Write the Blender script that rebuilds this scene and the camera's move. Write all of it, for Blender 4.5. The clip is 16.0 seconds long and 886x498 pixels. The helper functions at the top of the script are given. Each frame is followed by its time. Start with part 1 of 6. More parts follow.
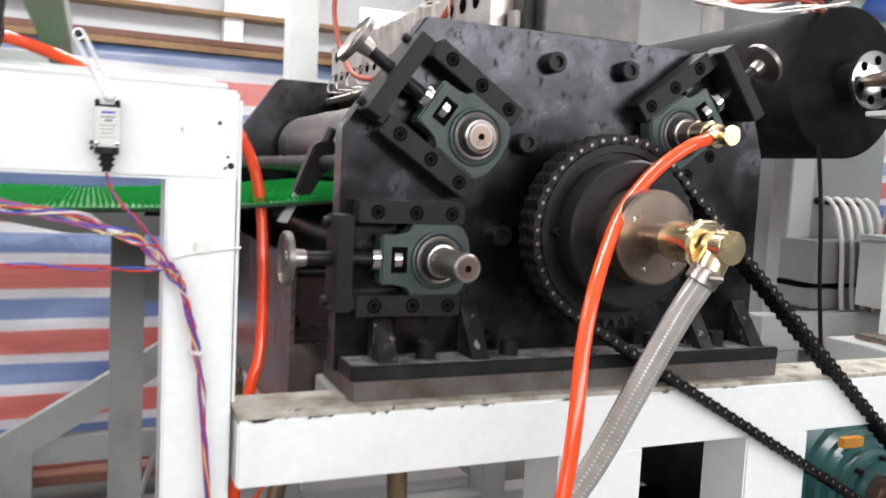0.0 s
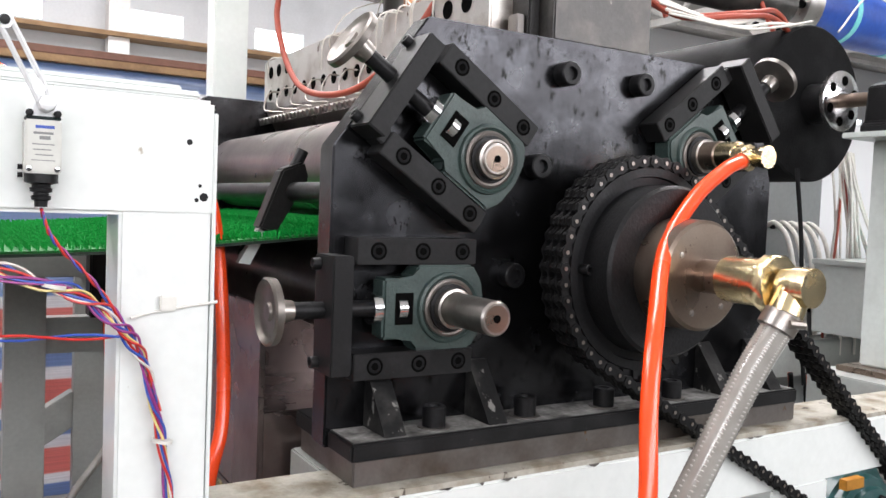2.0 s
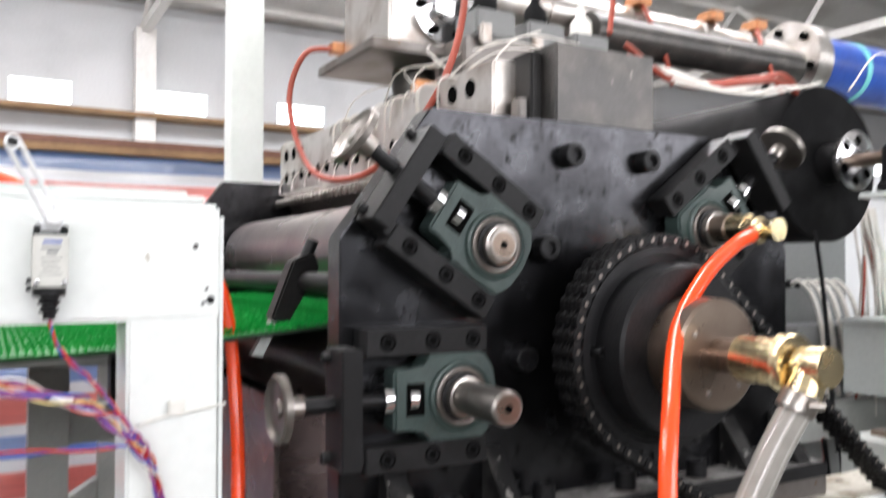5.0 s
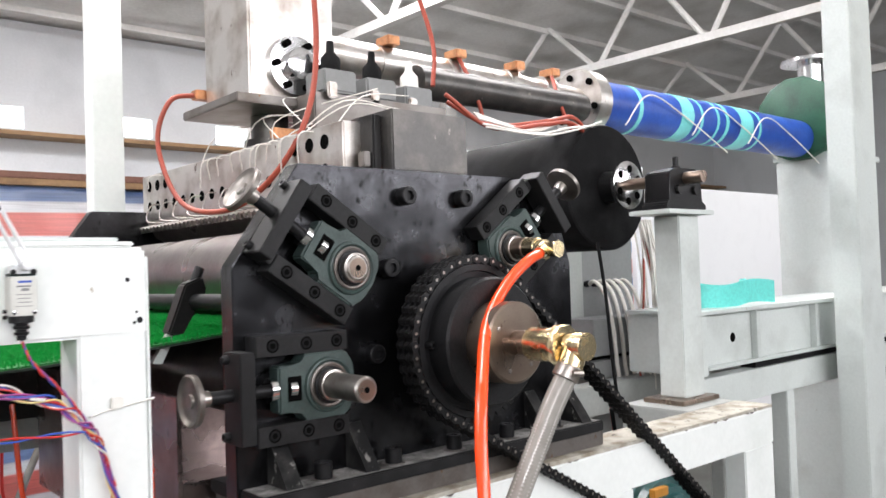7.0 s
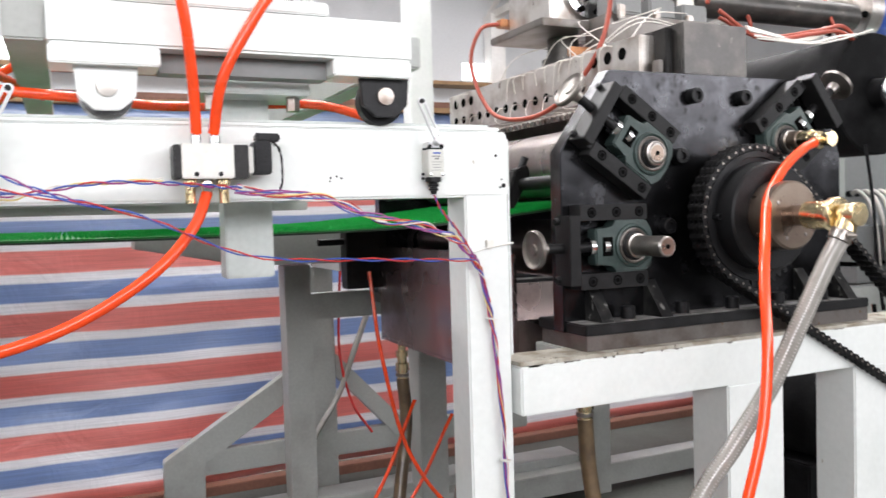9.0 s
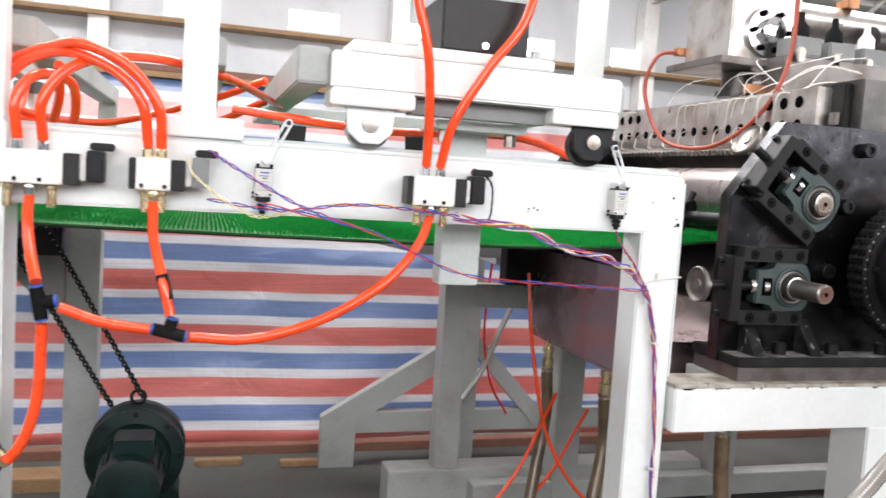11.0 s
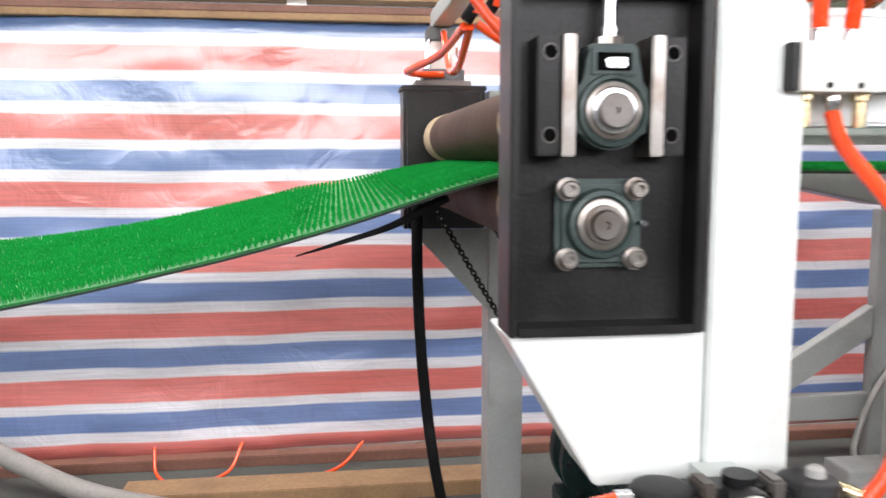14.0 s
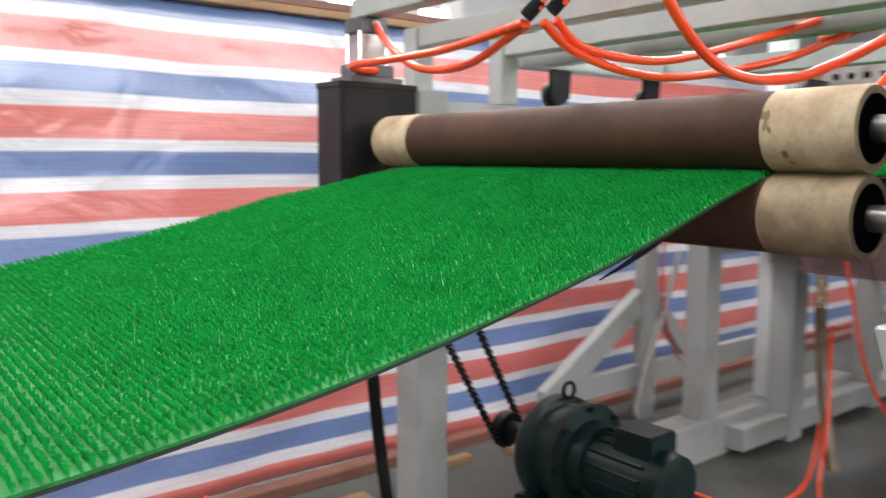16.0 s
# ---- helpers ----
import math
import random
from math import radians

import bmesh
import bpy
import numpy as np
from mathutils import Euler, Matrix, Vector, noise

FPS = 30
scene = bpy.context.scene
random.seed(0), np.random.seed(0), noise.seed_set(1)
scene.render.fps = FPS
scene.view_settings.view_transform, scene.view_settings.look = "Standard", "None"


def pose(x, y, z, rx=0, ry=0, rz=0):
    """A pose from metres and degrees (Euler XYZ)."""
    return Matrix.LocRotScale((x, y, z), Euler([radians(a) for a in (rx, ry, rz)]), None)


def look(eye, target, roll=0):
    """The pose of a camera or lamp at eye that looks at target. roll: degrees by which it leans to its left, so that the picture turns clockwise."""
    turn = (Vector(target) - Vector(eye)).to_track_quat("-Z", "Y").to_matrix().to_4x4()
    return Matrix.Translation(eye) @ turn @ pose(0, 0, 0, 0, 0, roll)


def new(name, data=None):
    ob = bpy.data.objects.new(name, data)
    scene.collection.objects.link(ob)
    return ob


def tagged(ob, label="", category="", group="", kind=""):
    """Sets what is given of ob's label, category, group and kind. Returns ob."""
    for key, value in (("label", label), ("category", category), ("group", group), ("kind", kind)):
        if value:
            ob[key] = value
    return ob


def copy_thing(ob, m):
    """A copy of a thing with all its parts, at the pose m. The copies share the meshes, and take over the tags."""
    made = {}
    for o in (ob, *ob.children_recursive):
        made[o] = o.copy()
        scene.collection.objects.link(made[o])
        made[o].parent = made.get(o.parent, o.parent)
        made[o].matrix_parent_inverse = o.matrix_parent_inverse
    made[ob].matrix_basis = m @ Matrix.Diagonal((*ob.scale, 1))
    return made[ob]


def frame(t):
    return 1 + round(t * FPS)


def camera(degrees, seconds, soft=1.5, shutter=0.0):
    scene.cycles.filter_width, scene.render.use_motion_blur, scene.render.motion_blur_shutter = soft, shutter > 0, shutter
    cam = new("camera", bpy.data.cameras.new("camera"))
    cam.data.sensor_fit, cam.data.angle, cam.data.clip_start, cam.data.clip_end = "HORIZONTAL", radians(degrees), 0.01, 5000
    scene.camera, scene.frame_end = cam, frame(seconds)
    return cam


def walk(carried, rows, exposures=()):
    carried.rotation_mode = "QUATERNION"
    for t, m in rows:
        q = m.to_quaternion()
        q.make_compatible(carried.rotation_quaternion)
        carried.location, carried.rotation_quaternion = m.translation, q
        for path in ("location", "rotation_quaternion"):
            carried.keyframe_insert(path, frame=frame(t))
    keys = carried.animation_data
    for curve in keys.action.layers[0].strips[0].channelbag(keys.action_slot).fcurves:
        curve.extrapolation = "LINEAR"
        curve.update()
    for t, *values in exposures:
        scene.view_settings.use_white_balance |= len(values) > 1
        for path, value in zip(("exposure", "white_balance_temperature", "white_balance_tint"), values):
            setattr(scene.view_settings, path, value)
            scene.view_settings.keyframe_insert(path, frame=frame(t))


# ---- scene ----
cam = camera(57.0, 16.0, shutter=0.4)
PATH = [
    (0, (-0.051, -0.023, 1.355), (0.741, 1.805, 1.179), 2.9),
    (0.5, (-0.004, 0.095, 1.365), (0.866, 1.893, 1.269), 0.3),
    (1, (0.034, 0.247, 1.342), (0.904, 2.04, 1.168), 1.1),
    (1.5, (-0.059, 0.286, 1.351), (0.925, 2.023, 1.227), 1.4),
    (2, (-0.116, 0.296, 1.355), (0.915, 2.007, 1.252), 2.3),
    (2.5, (-0.122, 0.302, 1.359), (0.905, 2.016, 1.277), 2.1),
    (3, (-0.116, 0.307, 1.358), (0.884, 2.037, 1.276), 1.5),
    (3.5, (-0.117, 0.314, 1.359), (0.863, 2.056, 1.274), 1.1),
    (4, (-0.11, 0.31, 1.358), (0.842, 2.066, 1.281), 0.7),
    (4.5, (-0.103, 0.305, 1.357), (0.824, 2.075, 1.276), 0.4),
    (5, (-0.092, 0.283, 1.397), (0.881, 2.03, 1.442), 0.1),
    (5.2, (-0.1, 0.265, 1.419), (0.942, 1.965, 1.575), -0.4),
    (7.3, (-0.486, -0.05, 1.421), (0.851, 1.438, 1.432), -2.4),
    (7.5, (-0.587, -0.044, 1.385), (0.735, 1.456, 1.344), -3.3),
    (8, (-0.698, -0.188, 1.322), (0.408, 1.478, 1.301), -2.5),
    (8.3, (-0.741, -0.139, 1.372), (0.371, 1.521, 1.276), -1.2),
    (8.5, (-0.769, -0.16, 1.368), (0.331, 1.507, 1.265), -1.4),
    (9, (-0.765, -0.31, 1.291), (0.074, 1.503, 1.208), -1.7),
    (9.2, (-0.83, -0.27, 1.313), (-0.023, 1.559, 1.228), -0.6),
    (11.3, (-1.087, -0.504, 1.426), (-0.576, 1.422, 1.256), 3.4),
    (11.5, (-1.169, -0.411, 1.355), (-0.751, 1.540, 1.224), 1.1),
    (12, (-1.29, -0.22, 1.288), (-0.959, 1.774, 1.225), -1.7),
    (12.3, (-1.33, -0.187, 1.291), (-1.171, 1.807, 1.167), -0.4),
    (12.5, (-1.377, -0.119, 1.292), (-1.312, 1.875, 1.158), 0.2),
    (13, (-1.69, -0.055, 1.298), (-1.463, 1.925, 1.129), 2.6),
    (13.5, (-1.875, -0.012, 1.256), (-1.746, 1.978, 1.109), 4.9),
    (14, (-2.0, 0.242, 1.287), (-1.74, 2.213, 1.062), -0.0),
    (14.5, (-2.18, 0.396, 1.288), (-1.889, 2.361, 1.054), 1.0),
    (15, (-2.577, 0.5, 1.316), (-1.937, 2.379, 1.077), 1.6),
    (15.3, (-2.731, 0.586, 1.315), (-1.981, 2.425, 1.086), 3.5),
    (15.5, (-2.763, 0.638, 1.328), (-1.968, 2.461, 1.116), 1.9),
    (16, (-3.004, 0.875, 1.292), (-1.763, 2.429, 1.075), 0.2),
]
walk(cam, [(t, look(eye, target, roll)) for t, eye, target, roll in PATH],
     [(0, -0.07), (9, -0.05), (12.5, 0.05), (13.5, 0.12), (14, 0.2), (14.5, 0.16), (15.2, 0.06), (16, -0.03)])


# ---------- light ----------
world = bpy.data.worlds.new("world")
scene.world = world
world.use_nodes = True
wn = world.node_tree.nodes
sky = wn.new("ShaderNodeTexSky")
sky.sky_type, sky.sun_disc = "NISHITA", False
sky.sun_elevation, sky.sun_rotation = radians(40), radians(200)
wn["Background"].inputs["Strength"].default_value = 0.12
world.node_tree.links.new(sky.outputs[0], wn["Background"].inputs[0])


def area(name, loc, target, sx, sy, watts, color=(1, 1, 1)):
    d = bpy.data.lights.new(name, "AREA")
    d.shape, d.size, d.size_y, d.energy, d.color = "RECTANGLE", sx, sy, watts, color
    ob = new(name, d)
    ob.matrix_world = look(loc, target)
    return ob


sun = new("sun", bpy.data.lights.new("sun", "SUN"))
sun.data.energy, sun.data.angle, sun.data.color = 2.0, radians(0.5), (1.0, 0.96, 0.9)
sun.matrix_world = look((3, -9, 10), (0, 0, 0))
# area lamps for daylight by the front wall's window bays and assumed roof lights
for k in range(4):
    area("window_light", (-8 + 5.4 * k, -4.9, 3.3), (-8 + 5.4 * k, 4, 1.2), 5.0, 2.0, 255, (1.0, 0.968, 0.985))
for k in range(3):
    area("added_roof_light", (-5 + 5.0 * k, 2.2, 6.3), (-5 + 5.0 * k, 2.2, 0), 3.0, 1.6, 270, (1.0, 0.968, 0.985))


# extra roof lamps, added to brighten the tarpaulin's back and the far hall
for k in range(3):
    area("added_roof_light", (-5 + 5.0 * k, 6.2, 5.9), (-5 + 5.0 * k, 6.2, 0), 3.0, 1.6, 500, (1.0, 0.968, 0.985))


# ---------- materials ----------
def material(name, color, rough=0.5, metal=0.0, vary=0.12, scale=8.0, bump=0.05, fine=90.0, dark=None, cover=0.62, coat=0.0, chips=None):
    """A surface with broad stains, fine grain, and relief. dark: the colour of its stains. chips: colour, scale and limit of small scuffs."""
    m = bpy.data.materials.new(name)
    m.use_nodes = True
    nt, b = m.node_tree, m.node_tree.nodes["Principled BSDF"]
    n, l = nt.nodes, nt.links
    tc = n.new("ShaderNodeTexCoord")
    big, small = n.new("ShaderNodeTexNoise"), n.new("ShaderNodeTexNoise")
    big.inputs["Scale"].default_value, big.inputs["Detail"].default_value = scale, 6
    small.inputs["Scale"].default_value, small.inputs["Detail"].default_value = fine, 3
    l.new(tc.outputs["Object"], big.inputs["Vector"])
    l.new(tc.outputs["Object"], small.inputs["Vector"])
    ramp = n.new("ShaderNodeValToRGB")
    ramp.color_ramp.elements[0].position, ramp.color_ramp.elements[1].position = cover - 0.1, cover + 0.16
    l.new(big.outputs["Fac"], ramp.inputs["Fac"])
    mix = n.new("ShaderNodeMix")
    mix.data_type = "RGBA"
    d = dark or tuple(c * (1 - vary * 2) for c in color)
    mix.inputs[6].default_value, mix.inputs[7].default_value = (*color, 1), (*d, 1)
    l.new(ramp.outputs["Color"], mix.inputs[0])
    hsv = n.new("ShaderNodeHueSaturation")
    mr = n.new("ShaderNodeMapRange")
    mr.inputs[1].default_value, mr.inputs[2].default_value, mr.inputs[3].default_value, mr.inputs[4].default_value = 0.25, 0.75, 1 - vary, 1 + vary
    l.new(small.outputs["Fac"], mr.inputs[0])
    l.new(mr.outputs[0], hsv.inputs["Value"])
    l.new(mix.outputs[2], hsv.inputs["Color"])
    paint = hsv.outputs[0]
    if chips:
        scuff, stretch = n.new("ShaderNodeTexNoise"), n.new("ShaderNodeMapping")
        stretch.inputs["Scale"].default_value, stretch.inputs["Rotation"].default_value = (1.0, 1.0, 0.55), (0, 0.5, 0)
        l.new(tc.outputs["Object"], stretch.inputs[0])
        l.new(stretch.outputs[0], scuff.inputs["Vector"])
        scuff.inputs["Scale"].default_value, scuff.inputs["Detail"].default_value, scuff.inputs["Roughness"].default_value = chips[1], 4, 0.65
        edge = n.new("ShaderNodeMapRange")
        edge.inputs[1].default_value, edge.inputs[2].default_value = chips[2], chips[2] + 0.03
        l.new(scuff.outputs["Fac"], edge.inputs[0])
        over = n.new("ShaderNodeMix")
        over.data_type = "RGBA"
        over.inputs[7].default_value = (*chips[0], 1)
        l.new(edge.outputs[0], over.inputs[0])
        l.new(paint, over.inputs[6])
        paint = over.outputs[2]
    l.new(paint, b.inputs["Base Color"])
    rr = n.new("ShaderNodeMapRange")
    rr.inputs[3].default_value, rr.inputs[4].default_value = max(0.03, rough - 0.12), min(1, rough + 0.12)
    l.new(big.outputs["Fac"], rr.inputs[0])
    l.new(rr.outputs[0], b.inputs["Roughness"])
    b.inputs["Metallic"].default_value, b.inputs["Coat Weight"].default_value = metal, coat
    bp = n.new("ShaderNodeBump")
    bp.inputs["Strength"].default_value, bp.inputs["Distance"].default_value = bump * 4, 0.002
    l.new(small.outputs["Fac"], bp.inputs["Height"])
    l.new(bp.outputs[0], b.inputs["Normal"])
    return m


def glow(name, color, strength):
    m = bpy.data.materials.new(name)
    m.use_nodes = True
    b = m.node_tree.nodes["Principled BSDF"]
    b.inputs["Base Color"].default_value = (*color, 1)
    b.inputs["Emission Color"].default_value, b.inputs["Emission Strength"].default_value = (*color, 1), strength
    return m


BLACK = material("black oiled steel", (0.013, 0.0125, 0.0125), 0.4, 0.5, 0.25, 6, 0.05, 160, (0.026, 0.025, 0.025), 0.55)
PLATE = material("blackened plate steel", (0.034, 0.034, 0.037), 0.24, 0.92, 0.14, 16, 0.014, 90, (0.068, 0.069, 0.075), 0.55, 0.0, ((0.009, 0.009, 0.009), 80, 0.605))
DARK = material("dark iron", (0.012, 0.012, 0.013), 0.42, 0.3, 0.3, 12, 0.08, 200)
# near black that paints the shade inside bores and slots onto solid discs
HOLE = material("black for shaded bores", (0.004, 0.004, 0.004), 0.8, 0.0, 0.1)
GREEN = material("green cast housing", (0.036, 0.058, 0.053), 0.48, 0.0, 0.2, 18, 0.12, 240, (0.022, 0.036, 0.035), 0.56, 0.12)
STEEL = material("turned steel", (0.40, 0.375, 0.35), 0.34, 1.0, 0.05, 20, 0.012, 300, (0.25, 0.20, 0.17), 0.58)
ZINC = material("white zinc plate", (0.80, 0.81, 0.82), 0.42, 0.25, 0.04, 20, 0.02, 200, (0.7, 0.72, 0.74), 0.6)
WHEEL = material("dull turned wheel", (0.24, 0.225, 0.21), 0.38, 0.9, 0.06, 16, 0.02, 200, (0.15, 0.13, 0.115), 0.55)
CHROME = material("bright zinc", (0.75, 0.75, 0.76), 0.18, 1.0, 0.06, 20, 0.02)
HUB = material("brown turned hub", (0.28, 0.215, 0.175), 0.3, 0.95, 0.05, 14, 0.01, 200, (0.33, 0.265, 0.215), 0.56, 0.0, ((0.09, 0.06, 0.045), 60, 0.66))
BRASS = material("brass", (0.78, 0.65, 0.41), 0.25, 1.0, 0.08, 25, 0.03, 200, (0.6, 0.42, 0.18), 0.62)
COPPER = material("copper", (0.5, 0.24, 0.12), 0.4, 0.8, 0.2, 20)
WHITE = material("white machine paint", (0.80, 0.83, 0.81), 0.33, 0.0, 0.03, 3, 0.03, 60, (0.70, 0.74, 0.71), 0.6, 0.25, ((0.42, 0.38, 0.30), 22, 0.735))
GREY = material("pale grey paint", (0.55, 0.59, 0.57), 0.4, 0.0, 0.05, 4, 0.04, 80, (0.42, 0.45, 0.43), 0.6, 0.15, ((0.25, 0.22, 0.17), 26, 0.72))
# the grey paint again, with the shade on far and low members put in
SHADEGREY = material("shade-darkened grey paint", (0.37, 0.385, 0.365), 0.45, 0.0, 0.06, 4, 0.05, 80, (0.27, 0.275, 0.255), 0.58, 0.1)
GRIMY = material("grimy painted top", (0.46, 0.44, 0.38), 0.65, 0.0, 0.12, 16, 0.12, 120, (0.22, 0.18, 0.125), 0.52, 0.0, ((0.07, 0.055, 0.04), 26, 0.63))
GUIDE = material("blackened guide bar", (0.0115, 0.0115, 0.012), 0.46, 0.1, 0.15, 14, 0.03, 200, (0.023, 0.023, 0.024), 0.56, 0.0, ((0.05, 0.05, 0.05), 70, 0.69))
DUSTY = material("dusty black steel", (0.055, 0.054, 0.053), 0.75, 0.0, 0.3, 20, 0.15, 130, (0.31, 0.305, 0.295), 0.45)
SCUFFED = material("scuffed black steel", (0.011, 0.011, 0.0115), 0.5, 0.1, 0.2, 18, 0.05, 160, (0.05, 0.049, 0.047), 0.55, 0.0, ((0.20, 0.195, 0.185), 38, 0.62))
STAINED = material("dark stained tape", (0.34, 0.255, 0.15), 0.6, 0, 0.12, 9, 0.1, 100, (0.11, 0.07, 0.038), 0.46)
SHIM = material("bare ground steel", (0.19, 0.175, 0.165), 0.42, 0.75, 0.08, 9, 0.03, 150, (0.10, 0.08, 0.065), 0.57, 0.0, ((0.16, 0.08, 0.03), 30, 0.68))
SILVER = material("milled die steel", (0.60, 0.58, 0.555), 0.36, 1.0, 0.07, 10, 0.02, 260, (0.33, 0.285, 0.25), 0.53, 0.0, ((0.14, 0.10, 0.08), 34, 0.68))
BLOCK = material("scuffed grey block", (0.075, 0.072, 0.07), 0.38, 0.7, 0.12, 12, 0.04, 140, (0.14, 0.13, 0.12), 0.55, 0.0, ((0.24, 0.22, 0.20), 42, 0.66))
ORANGE = material("orange plastic tube", (0.95, 0.075, 0.012), 0.25, 0.0, 0.05, 5, 0.01, 60, None, 0.6, 0.4)
RED = material("red wire", (0.55, 0.03, 0.025), 0.4, 0, 0.1)
BLUE = material("blue wire", (0.04, 0.09, 0.42), 0.4, 0, 0.1)
YELLOW = material("yellow wire", (0.75, 0.62, 0.25), 0.4, 0, 0.1)
PURPLE = material("purple wire", (0.30, 0.04, 0.22), 0.4, 0, 0.1)
WIREWHITE = material("white glass-fibre wire", (0.72, 0.69, 0.64), 0.6, 0, 0.1)
RUST = material("red-brown wire", (0.33, 0.055, 0.03), 0.5, 0, 0.1)
RUBBER = material("black rubber", (0.009, 0.009, 0.0095), 0.68, 0, 0.2, 8, 0.08, 150, (0.02, 0.02, 0.021), 0.55)
HOSE = material("clear spiral hose", (0.33, 0.315, 0.29), 0.16, 0.0, 0.08, 10, 0.02, 60, (0.25, 0.235, 0.215), 0.55, 1.0)
WIRE = material("clear hose rib", (0.50, 0.48, 0.45), 0.15, 0.0, 0.05)
ROLLER = material("brown rubber roller", (0.070, 0.034, 0.021), 0.6, 0, 0.12, 5, 0.03, 120, (0.045, 0.023, 0.015), 0.5)
TAN = material("stained tan tape", (0.47, 0.37, 0.235), 0.7, 0, 0.12, 10, 0.1, 100, (0.27, 0.19, 0.10), 0.5, 0.0, ((0.16, 0.10, 0.05), 16, 0.66))
ROLLSTEEL = material("chilled roll", (0.30, 0.27, 0.26), 0.3, 0.9, 0.1, 6, 0.03, 120, (0.2, 0.17, 0.17), 0.55)
PAN = material("brownish steel pan", (0.34, 0.285, 0.275), 0.27, 0.95, 0.08, 5, 0.01, 60, (0.17, 0.125, 0.115), 0.53, 0.0, ((0.06, 0.045, 0.04), 12, 0.66))
TEAL = material("teal machine paint", (0.018, 0.080, 0.078), 0.35, 0, 0.15, 10, 0.06, 120, (0.010, 0.042, 0.042), 0.55, 0.3)
DKGREEN = material("dark green motor paint", (0.006, 0.022, 0.020), 0.42, 0, 0.2, 10, 0.08, 120, (0.003, 0.007, 0.007), 0.55, 0.0)
WOOD = material("raw timber", (0.29, 0.175, 0.085), 0.7, 0, 0.15, 5, 0.15, 60, (0.21, 0.12, 0.06), 0.55)
BROWNRAIL = material("reddish brown rail", (0.17, 0.075, 0.05), 0.6, 0, 0.15, 5, 0.05, 60)
CONCRETE = material("grey-green painted floor", (0.078, 0.082, 0.072), 0.7, 0, 0.14, 1.5, 0.15, 50, (0.045, 0.042, 0.035), 0.5)
# unseen front wall, made near black to darken reflections in the plates
SOUTH = material("unseen dark wall", (0.05, 0.052, 0.055), 0.8, 0, 0.05, 1.2)
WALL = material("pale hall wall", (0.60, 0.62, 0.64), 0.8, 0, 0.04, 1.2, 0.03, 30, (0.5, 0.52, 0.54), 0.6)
ROOF = material("pale roof sheet", (0.82, 0.81, 0.79), 0.7, 0, 0.06, 1.2, 0.03, 20, (0.62, 0.60, 0.57), 0.55)
BLUEWRAP = material("blue barrel wrap", (0.02, 0.085, 0.42), 0.38, 0, 0.12, 6, 0.1, 60, (0.013, 0.05, 0.29), 0.52)
CYAN = material("cyan tape", (0.20, 0.68, 0.68), 0.4, 0, 0.08)
LABEL = material("silver label", (0.62, 0.62, 0.58), 0.4, 0, 0.05)
PLASTIC = material("pale plastic", (0.78, 0.77, 0.72), 0.4, 0, 0.05)
CABINET = material("grey cabinet", (0.22, 0.225, 0.225), 0.5, 0, 0.06, 3, 0.02, 60)
SMOKE = material("smoky bowl", (0.42, 0.42, 0.40), 0.12, 0, 0.1)
for m_, level in ((HOLE, 0.0), (DARK, 0.3), (RUBBER, 0.06), (GUIDE, 0.22), (SCUFFED, 0.2), (DUSTY, 0.2), (ROLLER, 0.15), (DKGREEN, 0.25)):
    m_.node_tree.nodes["Principled BSDF"].inputs["Specular IOR Level"].default_value = level
PANE = glow("daylit window pane", (0.95, 0.98, 1.0), 5.0)


